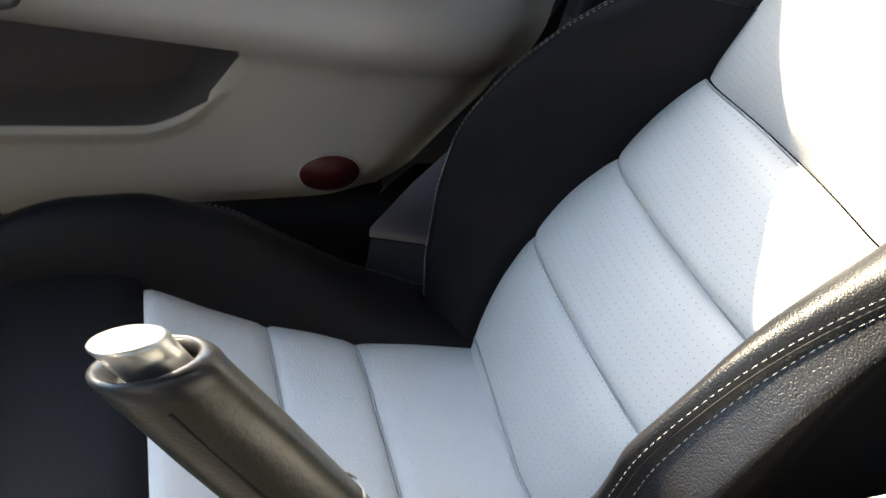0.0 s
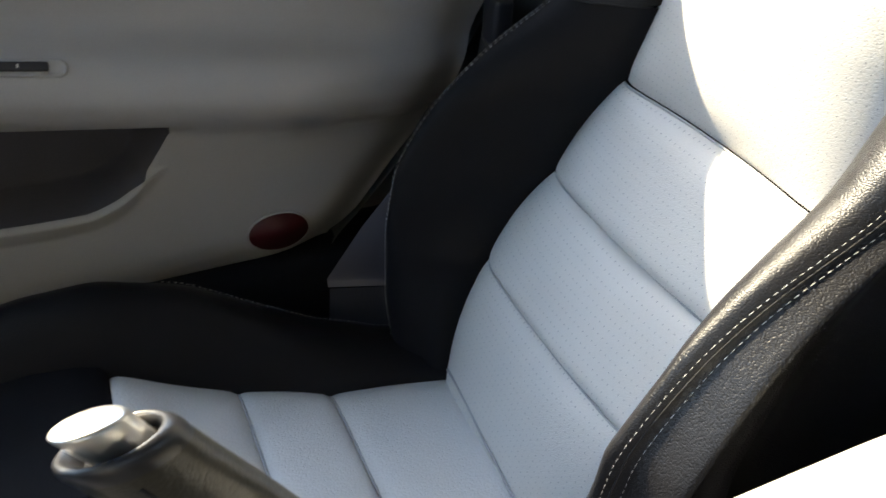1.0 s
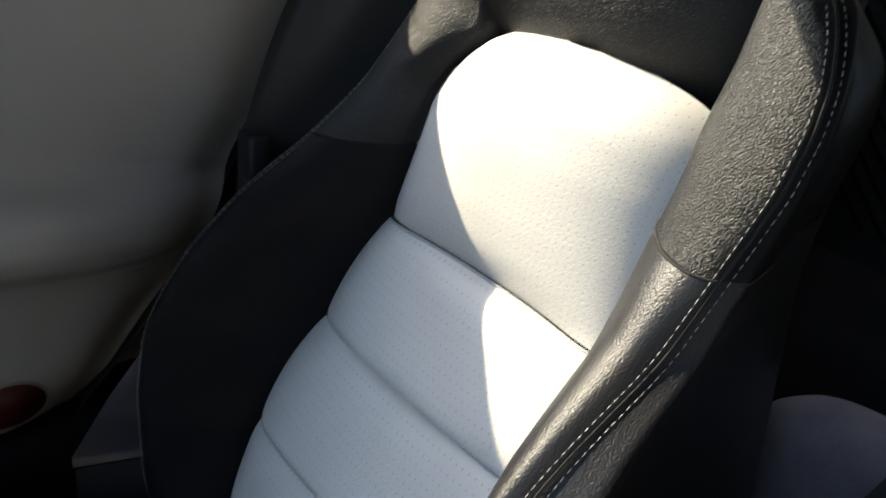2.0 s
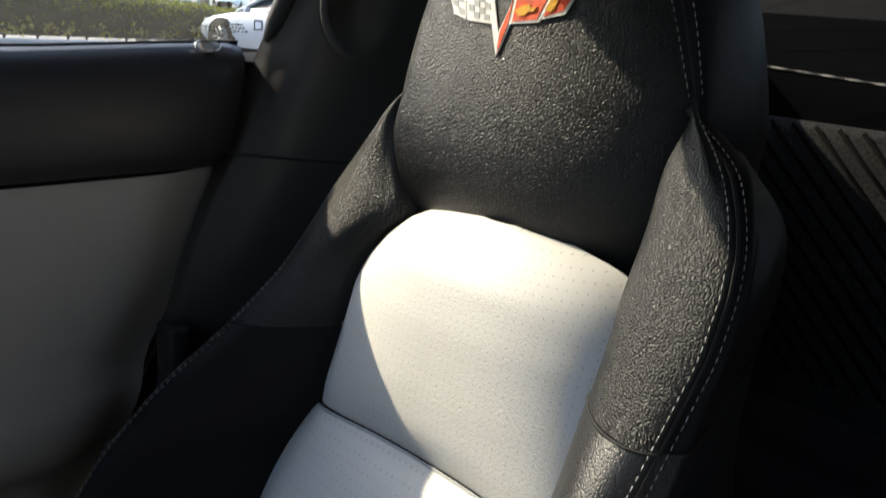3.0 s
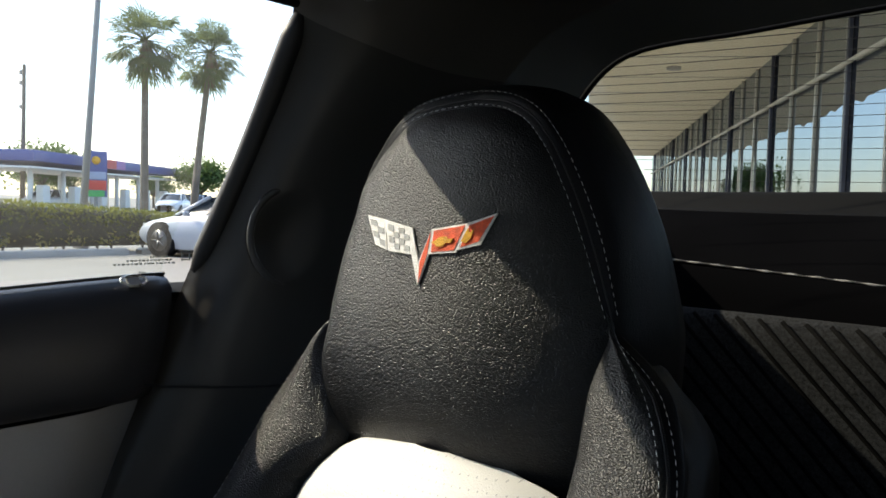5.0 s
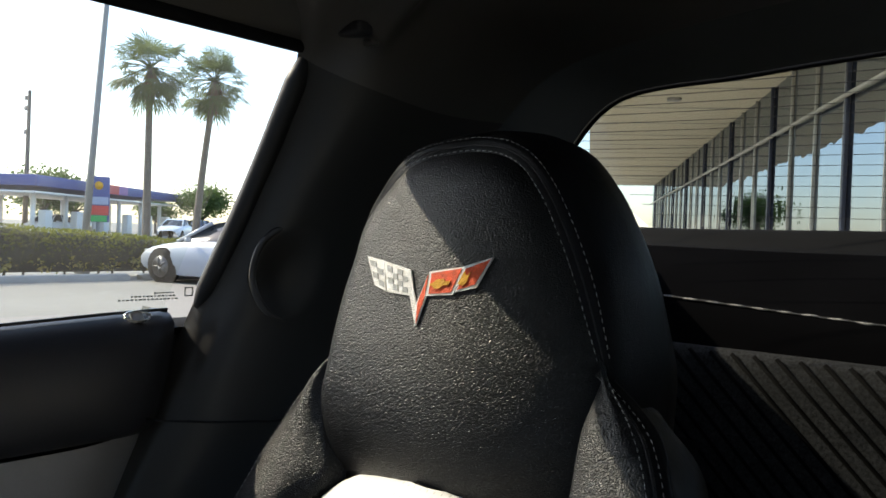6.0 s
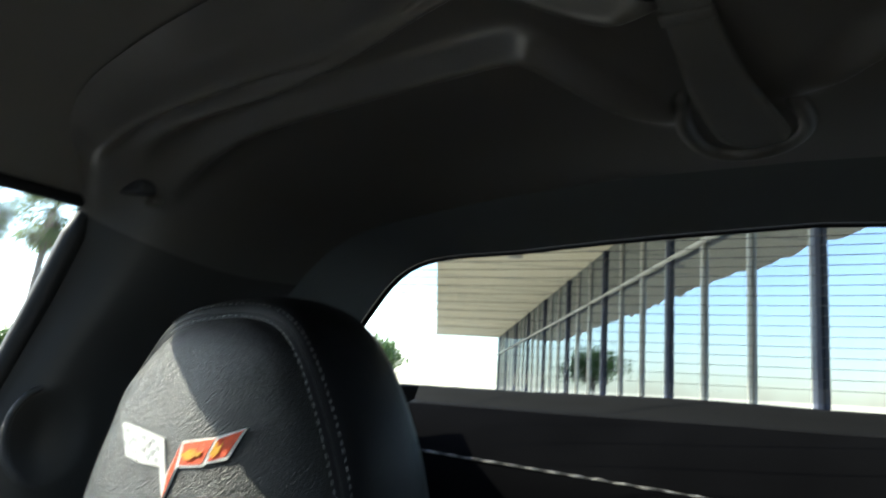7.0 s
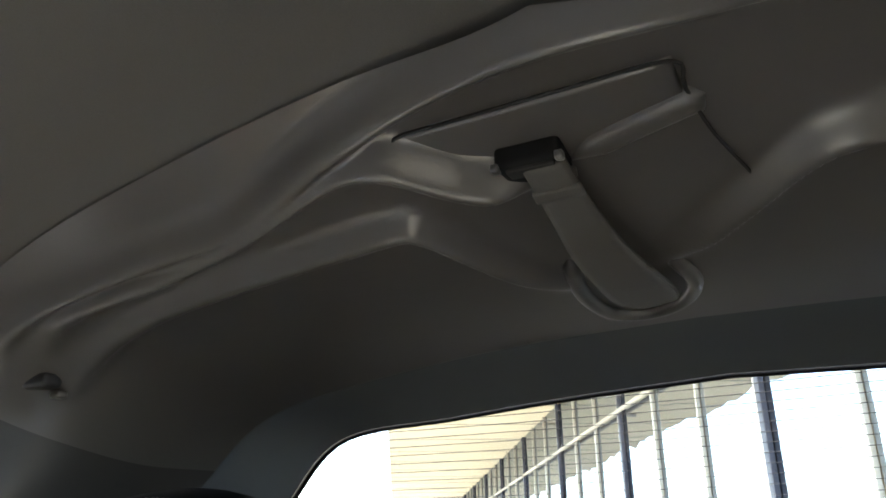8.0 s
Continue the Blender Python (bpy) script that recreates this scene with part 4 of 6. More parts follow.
ARCH_REAR = [(0.625, -0.20, 0.22), (0.620, -0.20, 0.57), (0.600, -0.21, 0.80), (0.588, -0.22, 0.875), (0.560, -0.23, 0.985), (0.500, -0.245, 1.072), (0.440, -0.25, 1.122), (0.34, -0.25, 1.145), (0.17, -0.25, 1.163), (0.0, -0.25, 1.168)]
ARCH = [ARCH_DOOR, ARCH_EDGE, ARCH_MIDDLE, ARCH_BACK, ARCH_REAR]
HATCH = [(0.615, -0.40, 0.22), (0.60, -0.40, 0.57), (0.58, -0.40, 0.80), (0.572, -0.40, 0.875), (0.550, -0.40, 0.985), (0.513, -0.40, 1.060), (0.443, -0.40, 1.122), (0.30, -0.40, 1.134), (0.168, -0.40, 1.143), (0.0, -0.40, 1.150)]


def full_arch(half, n=6):
    line = smooth_line(half, n)
    return line + [Vector((-p.x, p.y, p.z)) for p in line[-2::-1]]


halo = tagged(new("trim_halo"), "black moulded roof bar trim behind the seats", "roof trim", kind="structure")
FOLDS = [
    (0.0150, [(0.53, 0.000), (0.4875, 0.016), (0.405, 0.028), (0.300, 0.038), (0.235, 0.045), (0.185, 0.064), (0.150, 0.081), (0.090, 0.104), (0.040, 0.117), (0.0, 0.121), (-0.06, 0.117), (-0.16, 0.100), (-0.30, 0.06)]),
    (0.0170, [(0.505, -0.025), (0.443, 0.000), (0.330, 0.018), (0.240, 0.038), (0.165, 0.064), (0.138, 0.072), (0.118, 0.067), (0.100, 0.052), (0.084, 0.038), (0.066, 0.028), (0.045, 0.020), (0.020, 0.014)]),
    (0.0110, [(0.515, -0.062), (0.479, -0.052), (0.400, -0.035), (0.304, -0.021), (0.192, -0.006), (0.141, -0.001), (0.130, -0.008), (0.1216, -0.022), (0.0994, -0.072), (0.0749, -0.117), (0.060, -0.140)]),
    (0.0125, [(0.012, -0.125), (-0.030, -0.080), (-0.067, -0.041), (-0.103, -0.005), (-0.136, 0.004), (-0.22, 0.000), (-0.30, -0.015), (-0.45, -0.05)]),
]


def pressed(rows):
    """Press the soft folds of the moulding into the roof bar: gentle towards the front, steep behind."""
    P = np.array([[tuple(p) for p in r] for r in rows])
    drop = np.zeros(P.shape[:2])
    for amp, pts in FOLDS:
        line = np.array([(p.x, p.y) for p in smooth_line([(x, y, 0) for x, y in pts], 6)])
        near = np.full(P.shape[:2], 9.0)
        ahead = np.zeros(P.shape[:2])
        where = np.zeros(P.shape[:2])
        for i in range(len(line) - 1):
            a, b = line[i], line[i + 1]
            ab = b - a
            t = np.clip(((P[..., 0] - a[0]) * ab[0] + (P[..., 1] - a[1]) * ab[1]) / (ab @ ab), 0, 1)
            dx, dy = P[..., 0] - a[0] - t * ab[0], P[..., 1] - a[1] - t * ab[1]
            d = np.hypot(dx, dy)
            hit = d < near
            near = np.where(hit, d, near)
            ahead = np.where(hit, ab[0] * dy - ab[1] * dx, ahead)
            where = np.where(hit, (i + t) / (len(line) - 1), where)
        width = np.where(ahead < 0, 0.0115, 0.0092)
        ends = np.clip(np.minimum(where, 1 - where) * 5, 0.0, 1)
        ends = ends * ends * (3 - 2 * ends)
        drop = np.maximum(drop, 1.25 * amp * ends * np.exp(-(near / width) ** 2))
    drop *= P[..., 2] > 1.09
    # hollow mouth of the belt guide on the passenger pillar
    r2 = ((P[..., 1] + 0.060) / 0.036) ** 2 + ((P[..., 2] - 0.912) / 0.046) ** 2
    sink = np.where(P[..., 0] > 0, np.clip(1 - r2, 0, 1) ** 1.3 * 0.026 * (0.5 + 0.5 * np.clip((P[..., 1] + 0.060) / 0.036, -1, 1)), 0)
    P = P + sink[..., None] * np.array([0.8, -0.6, 0.0])
    return [[Vector((p[0], p[1], p[2] - d)) for p, d in zip(r, q)] for r, q in zip(P, drop)]


cols = list(zip(*[full_arch(a, 64) for a in ARCH]))
rows = pressed([smooth_line(c, 24) for c in cols])
cutat = next(i for i, c in enumerate(cols) if c[2].z > 1.085)
last = len(rows) - 1 - cutat
# the pillars' deeper shade is put into a darker copy of the bar's plastic
part("pillar_trim", grid(rows[:cutat + 1]), SHADED_TRIM, halo, "black pillar trim, its shade put into a darker tone")
part("pillar_trim", grid(rows[last:]), SHADED_TRIM, halo, "black pillar trim, its shade put into a darker tone")
part("roof_bar_trim", grid(rows[cutat:last + 1]), TRIM_PLASTIC, halo, "dark moulded roof bar trim")
for side in (1, -1):
    part("window_seal", tube(smooth_line([(side * (x - 0.003), y - 0.006, z) for x, y, z in ARCH[0][3:6]], 6), [0.006] + [0.0105] * 11 + [0.006], 12), SEAL, halo, "rounded black rubber window seal")
rows = [smooth_line([a, a.lerp(b, 0.35) + Vector((0, 0, 0.006)), a.lerp(b, 0.8) + Vector((0, 0, 0.004)), b], 4) for a, b in zip(full_arch([(x, y + 0.012, z + 0.004) for x, y, z in ARCH[-1]]), full_arch(HATCH))]
# outside light on the header is put into this lighter blue-grey
part("rear_header", grid(rows), surface("daylit_header_cloth", (0.105, 0.115, 0.118), 0.8, vary=0.1, scale=6, fine=900, bump=0.25, depth=0.0006), halo, "cloth-covered rear roof header")
# rubber edge round the rear glass opening
part("hatch_seal", tube(full_arch([(x, y - 0.006, z) for x, y, z in HATCH]), 0.004, 8), RUBBER, halo)


def on_halo(x, y, lift=0.0):
    """Height of the roof bar's underside."""
    ys = [smooth_line(ARCH[k], 6) for k in range(5)]
    prof = []
    for line in ys:
        i = min(range(len(line)), key=lambda q: abs(line[q].x - abs(x)) + (1 if line[q].z < 0.9 else 0))
        prof.append((line[i].y, line[i].z))
    prof.sort()
    return lerp_table(prof, y) - lift


def moulding(pts, r, flat=0.6):
    line = smooth_line([(x, y, on_halo(x, y) + 0.001) for x, y in pts], 6)
    n = len(line)
    rr = [r * min(1, 0.15 + 4 * min(i, n - 1 - i) / n) for i in range(n)]
    return tube(line, rr, 10, flat=flat)


# latch cover panel, its buckle and the pull strap
def roof_line(pts, lift=0.0, n=6):
    return smooth_line([(x, y, on_halo(x, y) - lift) for x, y in pts], n)


cover = []
for i in range(11):
    a = i / 10
    cover.append([(x, y, on_halo(x, y) - 0.0020 - 0.0010 * math.sin(a * math.pi)) for x, y in [(0.103 + (-0.050 - 0.103) * b, 0.075 + (0.079 - 0.075) * b + lerp_table([(0.0, 0.036), (0.4, 0.046), (0.57, 0.049), (1.0, 0.0345)], b) * -a) for b in [k / 14 for k in range(15)]]])
plate_o = part("latch_cover", thick(cover, (0, 0, 0.012)), TRIM_PLASTIC, halo, "flat black latch cover panel")
part("cover_gap", tube(roof_line([(0.103, 0.039), (0.104, 0.060), (0.103, 0.076), (0.06, 0.0785), (0.0, 0.0805), (-0.050, 0.080), (-0.052, 0.060), (-0.058, 0.025), (-0.071, -0.018)], 0.0035, 4), 0.0011, 6), SEAM, plate_o)
part("moulded_ridge", moulding([(0.024, 0.022), (-0.012, 0.035), (-0.049, 0.0455), (-0.060, 0.0485)], 0.0115), TRIM_PLASTIC, halo)
latch = thing("roof_pull_strap", (0.036, 0.035, 1.19), "dark grey webbing pull strap in a black buckle", "strap")
buckle = part("buckle", box((0.038, 0.026, 0.014), (0.0365, 0.036, 1.1905), 0.004, segments=3), RUBBER, latch, "black plastic buckle")
part("slot", box((0.028, 0.010, 0.004), (0.036, 0.040, 1.1835), 0.001), SEAM, buckle)
for dx, dy in ((0.0185, 0.011), (-0.0185, 0.011), (0.0185, -0.011), (-0.0185, -0.011)):
    part("buckle_corner", box((0.005, 0.006, 0.005), (0.0365 + dx, 0.036 + dy, 1.184), 0.0015), TRIM_PLASTIC, buckle)
STRAP = [(0.0290, 0.042, 1.1820, 0.0125), (0.0282, 0.015, 1.1745, 0.0130), (0.0270, -0.010, 1.1680, 0.0145), (0.0250, -0.044, 1.1595, 0.0175), (0.0215, -0.093, 1.1560, 0.0212), (0.0205, -0.130, 1.1570, 0.0232),
         (0.0205, -0.152, 1.1585, 0.0215), (0.0205, -0.165, 1.1595, 0.0175), (0.0205, -0.171, 1.1600, 0.0080)]
mids = smooth_line([(x, y, z) for x, y, z, w in STRAP], 5)
wide = smooth_line([(w, y, z) for x, y, z, w in STRAP], 5)
rows = [[m + Vector((s * max(0.004, q.x), 0, -0.0015 * (1 - s * s))) for s in (-1, -0.75, -0.4, 0, 0.4, 0.75, 1)] for m, q in zip(mids, wide)]
web = part("webbing", thick(rows, (0, 0.0008, 0.0035)), WEBBING, latch, "dark grey webbing strap")
part("hem", box((0.029, 0.009, 0.0045), (0.0283, 0.020, 1.1752), 0.0018, turn=Matrix.Rotation(radians(15), 4, "X")), WEBBING, latch)
part("edge_binding", tube([r[0] + Vector((0, 0, 0.001)) for r in rows[18:]] + [r[-1] + Vector((0, 0, 0.001)) for r in rows[:17:-1]], 0.0012, 6), WEBBING, web)
cup = roof_line([(0.057, -0.085), (0.066, -0.143), (0.0600, -0.195), (0.034, -0.212), (0.004, -0.198), (-0.0137, -0.156), (-0.0080, -0.105)], 0.001, 6)
part("strap_cup", tube(cup, [0.001] + [0.0065] * (len(cup) - 2) + [0.001], 10), TRIM_PLASTIC, latch, "moulded lip round the strap end")
settle(latch)
# small clip at the corner of the opening
clip = thing("roof_clip", (0.515, -0.03, 1.118), "small black plastic clip at the roof corner", "clip")
part("clip_body", box((0.030, 0.018, 0.012), (0.508, -0.036, 1.130), 0.004), DARK_PLASTIC, clip)
part("clip_tip", box((0.012, 0.010, 0.006), (0.500, -0.048, 1.120), 0.002), TRIM_PLASTIC, clip)
settle(clip)

# belt guide loop on the pillar
guide = thing("belt_guide", (0.58, -0.05, 0.91), "black plastic seat belt guide loop on the pillar", "belt guide")
def on_pillar(a, r, lift):
    """A point round the mouth of the belt guide."""
    return (0.600 + 0.016 * r * math.cos(a) - lift * 0.75, -0.052 + 0.036 * r * math.cos(a) + lift * 0.65, 0.912 + 0.046 * r * math.sin(a))


turns = [radians(-80 + 175 * k / 36) for k in range(37)]
part("loop", tube([on_pillar(a, 1.0, -0.0022) for a in turns], [0.0034 * min(1, 0.12 + 5 * min(k, 36 - k) / 36) for k in range(37)], 12, up=(1, 0, 0)), SHADED_TRIM, guide, "rounded moulded lip of the belt guide")
settle(guide)
part("pillar_seam", tube([(0.690, 0.060, 0.775), (0.668, 0.040, 0.772), (0.648, 0.0, 0.768), (0.632, -0.05, 0.764), (0.616, -0.11, 0.762)], 0.0012, 6), SEAM, halo)
lat = thing("door_latch", (0.66, 0.1, 0.6), "black door latch striker on the pillar", "latch")
part("striker", box((0.03, 0.022, 0.05), (0.668, 0.108, 0.592), 0.005), DARK_PLASTIC, lat)
settle(lat)

# ceiling: removable roof panel with cloth lining, and the side rails
front = [(x, 0.80 - 0.06 * (x / 0.56) ** 2, z - 0.008 + 0.004 * (x / 0.56) ** 2) for x, y, z in ARCH[0][5:]]
lift = lambda x: 0.006 * step(0.46, 0.56, x)  # the lining turns up to the rail at its edge
r0, r1 = full_arch([(x - lift(x), y - 0.004, z + 0.003 + lift(x)) for x, y, z in ARCH[0][5:]]), full_arch([(x - lift(x), y, z + lift(x)) for x, y, z in front])
rows = [[a + Vector((0, -0.055, 0.004)), a + Vector((0, -0.025, 0.002))] + [a.lerp(b, k / 10) for k in range(11)] for a, b in zip(r0, r1)]
lining = [[Vector(p) for p in r] for r in rows]
tagged(mesh_object("ceiling", thick(lining, (0, 0, 0.03)), HEADLINER), "dark cloth roof lining", "ceiling", kind="structure")
for side in (1, -1):
    rail = [(side * (0.563 - 0.012 * k), -0.034 + 0.78 * k, 1.1205 - 0.008 * k * k) for k in [i / 10 for i in range(11)]]
    tagged(mesh_object("trim_roof_rail", tube(rail, 0.007, 10), RUBBER), "black rubber roof rail seal", "seal", kind="structure")

# windscreen, dash, footwell, floor: the rest of the closed cabin
ws = tagged(new("window_3"), "clear raked windscreen of the car", "windscreen", kind="structure")
g = part("pane", grid([[((-0.56 + 1.12 * j / 10) * (1 + 0.22 * a), 0.80 + 0.62 * a - 0.06 * ((j - 5) / 5) ** 2 * (1 + a), 1.190 - 0.33 * a - 0.03 * ((j - 5) / 5) ** 2) for j in range(11)] for a in [k / 6 for k in range(7)]]), SCREEN_GLASS, ws)
g.visible_shadow = False
for side in (1, -1):
    tagged(mesh_object("trim_screen_pillar", tube([(side * 0.56, 0.75, 1.135), (side * 0.62, 1.05, 1.00), (side * 0.69, 1.36, 0.84)], 0.028, 10), DARK_PLASTIC), "black windscreen pillar trim", "pillar", kind="structure")
bm = box((1.44, 0.50, 0.42), (0, 1.32, 0.60), 0.10, segments=4)
tagged(mesh_object("dashboard", bm, DARK_PLASTIC), "black moulded dashboard under the windscreen", "dashboard")
tagged(mesh_object("floor", grid([[(x, y, 0.205 + 0.0 * y) for x in (-0.74, -0.3, 0, 0.3, 0.74)] for y in (-1.5, -0.4, 0.5, 1.6)]), CARPET), "black carpeted car floor", "floor", kind="structure")
for side in (1, -1):
    tagged(mesh_object("trim_sill", box((0.10, 1.5, 0.12), (side * 0.73, 0.55, 0.26), 0.02), CARPET), "black carpeted door sill", "sill", kind="structure")
    tagged(mesh_object("wall_cargo_side", grid([[(side * (x + 0.03 * (z - 0.22)), y, z) for x, y in ((0.615, -0.40), (0.63, -0.60), (0.76, -0.70), (0.79, -1.2), (0.79, -1.46))] for z in (0.2, 0.5, 0.8, 0.90)]), CARPET), "black carpeted cargo side wall", "cargo wall", kind="structure")

# tunnel console with its lid, and the hand brake
con = thing("centre_console", (0, 0.3, 0.2), "black centre console with pale grey padded lid", "console")
part("console_body", box((0.19, 1.30, 0.37), (0, 0.55, 0.385), 0.03, segments=3), DARK_PLASTIC, con)
lid = []
for i in range(15):
    a = -1 + 2 * i / 14
    row = []
    for j in range(21):
        b = -1 + 2 * j / 20
        x, y = 0.098 * a, 0.262 + 0.098 * b
        edge = max(abs(a) ** 5, abs(b) ** 8)
        row.append((x * (1 - 0.06 * abs(b) ** 8), y * 1.0, 0.616 - 0.018 * edge + 0.004 * (1 - a * a)))
    lid.append(row)
part("armrest_lid", thick(lid, (0, 0, -0.035)), LID_LEATHER, con, "pale grey padded leather lid")
settle(con)

brake = thing("hand_brake", (0.13, 0.40, 0.50), "leather-wrapped hand brake lever with chrome button", "hand brake")
ax = Vector((0.0, 0.043, 0.079)).normalized()
top = Vector((0.1295, 0.5295, 0.7150))
rows = []
side_v = Vector((1, 0, 0))
up_v = ax.cross(side_v).normalized()


CUT = Vector((0.40, 0.0, 0.917))  # the button's end is cut aslant


def collar(d, r, ry=None, n=28, slant=0.0):
    c = top + ax * d
    ring = [side_v * math.cos(a) * r + up_v * math.sin(a) * (ry or r) for a in [2 * math.pi * k / n for k in range(n)]]
    return [c + p - ax * (slant * p.dot(CUT) / ax.dot(CUT)) for p in ring]


GRIP = [(-0.20, 0.0138, 0.0172), (-0.12, 0.0151, 0.0190), (-0.05, 0.0147, 0.0178), (-0.020, 0.0141, 0.0166), (-0.010, 0.0139, 0.0163)]
part("grip", grid([collar(d, r, q, slant=0.8 * step(-0.15, -0.02, d)) for d, r, q in GRIP], close_u=True), surface("worn_olive_leather", (0.035, 0.032, 0.024), 0.33, vary=0.15, scale=30, fine=500, bump=0.15, depth=0.0006, grain="leather"), brake, "smooth dark leather grip")
LIP = [(-0.010, 0.0140, 0.0164), (-0.006, 0.0142, 0.0166), (-0.003, 0.0138, 0.0162), (-0.0010, 0.0131, 0.0154), (0.0, 0.0118, 0.0138), (-0.0012, 0.0107, 0.0124), (-0.005, 0.0102, 0.0116), (-0.014, 0.0100, 0.0113)]
part("grip_lip", grid([collar(d, r, q, slant=0.8) for d, r, q in LIP], close_u=True), GLOSS_PLASTIC, brake, "glossy black rim of the grip")
part("collar", grid([collar(-0.009, 0.0102, 0.0117, slant=0.8), collar(-0.007, 0.0098, 0.0110, slant=0.8), collar(-0.009, 0.0070, 0.0070, slant=0.8)], close_u=True), GLOSS_PLASTIC, brake, "glossy black inner ring")
BUTTON = [(-0.020, 0.0086, 0.4), (-0.006, 0.0088, 0.6), (0.0050, 0.0090, 0.95), (0.0085, 0.0092, 1.0), (0.0098, 0.0090, 1.0), (0.0105, 0.0084, 1.0), (0.0108, 0.0050, 1.0), (0.0109, 0.0002, 0.0)]
part("button", grid([collar(d, r, slant=q) for d, r, q in BUTTON], close_u=True), SATIN, brake, "satin chrome release button")
ring_at = [(-0.113, 0.0158, 0.0197), (-0.1125, 0.0163, 0.0202), (-0.1105, 0.0163, 0.0202), (-0.110, 0.0158, 0.0197)]
part("lower_ring", grid([collar(d, r, q) for d, r, q in ring_at], close_u=True), CHROME, brake, "thin chrome ring on the grip")
part("grip_seam", tube([top + ax * d + up_v * 0.0 - side_v * (0.0139 + 0.0010 * (d < -0.03)) for d in (-0.01, -0.03, -0.06, -0.12, -0.18)], 0.0007, 6), SEAM, brake)
settle(brake)

# ---- rear: cargo cover, rear deck, hatch glass ----
partition = thing("cargo_partition", (0.0, -0.60, 0.45), "woven charcoal cargo partition behind the seats", "cargo partition")
rows = [[(-0.63 + 1.26 * j / 24, y, z) for j in range(25)] for y, z in ((-0.592, 0.45), (-0.596, 0.55), (-0.598, 0.68), (-0.600, 0.78), (-0.603, 0.806), (-0.610, 0.815), (-0.622, 0.816))]
part("cloth", grid(rows), CLOTH, partition, "coarse woven charcoal cloth")
SLANT_BAR = surface("black_slant_bar", (0.003, 0.003, 0.003), 0.9, vary=0.2, scale=20, fine=900, bump=0.3, spec=0.05)
# thin dark bars laid aslant across the cloth at even spacing
for k in range(42):
    x0 = 0.66 - 0.0285 * k
    ends = [(x, -0.600 + 0.0012, 0.812 - (x0 - x) * 1.0) for x in [x0 - 0.32 * q / 6 for q in range(7)] if -0.6 < x < 0.6]
    if len(ends) > 1:
        part("slant_bar", tube([(x, -0.5935 - 0.0065 * (z - 0.45) / 0.33, z) for x, y, z in ends], 0.0028, 6), SLANT_BAR, partition)
part("top_roll", tube([(-0.60 + 1.2 * j / 10, -0.618, 0.806) for j in range(11)], 0.009, 8), CARPET, partition)
settle(partition)
trim_p = thing("cargo_trim", (0.0, -0.64, 0.85), "pale stitched piping along the cargo edge", "piping")
PIPE = [(x, -0.640, 0.851 + 0.055 * math.sqrt(x * x + 0.0004) + 0.0006 * math.sin(x * 160)) for x in [-0.62 + 1.24 * j / 60 for j in range(61)]]
pipe = part("piping", tube(PIPE, 0.0016, 8), SEAM, trim_p, "dark piping")
part("thread", stitches(PIPE, length=0.030, gap=0.002, radius=0.0019, lift=(0, 0.0003, 0.0002)), surface("pale_piping", (0.19, 0.186, 0.182), 0.7, vary=0.5, scale=150, fine=700, bump=0.6), pipe, "pale mottled thread")
settle(trim_p)
def mound(x):
    """Height of the carpeted ledge: a rounded hump over the tunnel."""
    return soft([(0.0, 0.500), (0.14, 0.499), (0.172, 0.495), (0.196, 0.487), (0.222, 0.469), (0.248, 0.435), (0.266, 0.388), (0.275, 0.365), (0.62, 0.362)], abs(x), 0.006)


tagged(mesh_object("floor_cargo_lip", grid([[(x, y, 0.20 + (z - 0.20) * (mound(x) - 0.20) / 0.247) for x in [-0.62, -0.4] + [-0.30 + 0.0125 * k for k in range(49)] + [0.4, 0.62]] for y, z in ((-0.13, 0.20), (-0.14, 0.36), (-0.155, 0.415), (-0.175, 0.440), (-0.20, 0.447), (-0.222, 0.440), (-0.235, 0.42), (-0.24, 0.30), (-0.24, 0.20))]), surface("grey_violet_carpet", (0.36, 0.33, 0.385), 0.95, vary=0.25, scale=20, fine=800, bump=0.6, depth=0.003, spec=0.1)), "grey carpeted rounded ledge behind the seats", "cargo floor", kind="structure")
tagged(mesh_object("floor_cargo", grid([[(x, y, 0.36) for x in (-0.80, -0.3, 0, 0.3, 0.80)] for y in (-0.238, -0.6, -1.0, -1.3)]), CARPET), "black carpeted cargo floor behind the seats", "cargo floor", kind="structure")
tagged(mesh_object("wall_cargo_rear", box((1.62, 0.03, 0.75), (0, -1.275, 0.55)), CARPET), "black carpeted rear cargo wall", "cargo wall", kind="structure")
for side in (1, -1):
    flank = [[(side * x, y, z) for y in (-0.62, -0.9, -1.25, -1.47)] for x, z in ((0.83, 0.20), (0.828, 0.80), (0.82, 0.94), (0.80, 0.975))]
    tagged(mesh_object("wall_rear_flank", thick(flank, (side * 0.02, 0, 0.005)), CARPET), "black rear body flank beside the hatch", "body side", kind="structure")
    # unseen flank, placed so its top casts the cloth's slanting shadow edge
    lower = [[(side * x, y, z) for y in (-0.40, -0.52, -0.63)] for x, z in ((0.66, 0.20), (0.66, 0.60), (0.66, 0.94), (0.65, 1.02))]
    tagged(mesh_object("wall_sun_blocker", thick(lower, (side * 0.02, 0, 0)), CARPET), "unseen black flank added to cast the shadow edge on the cargo cloth", "body side", kind="structure")
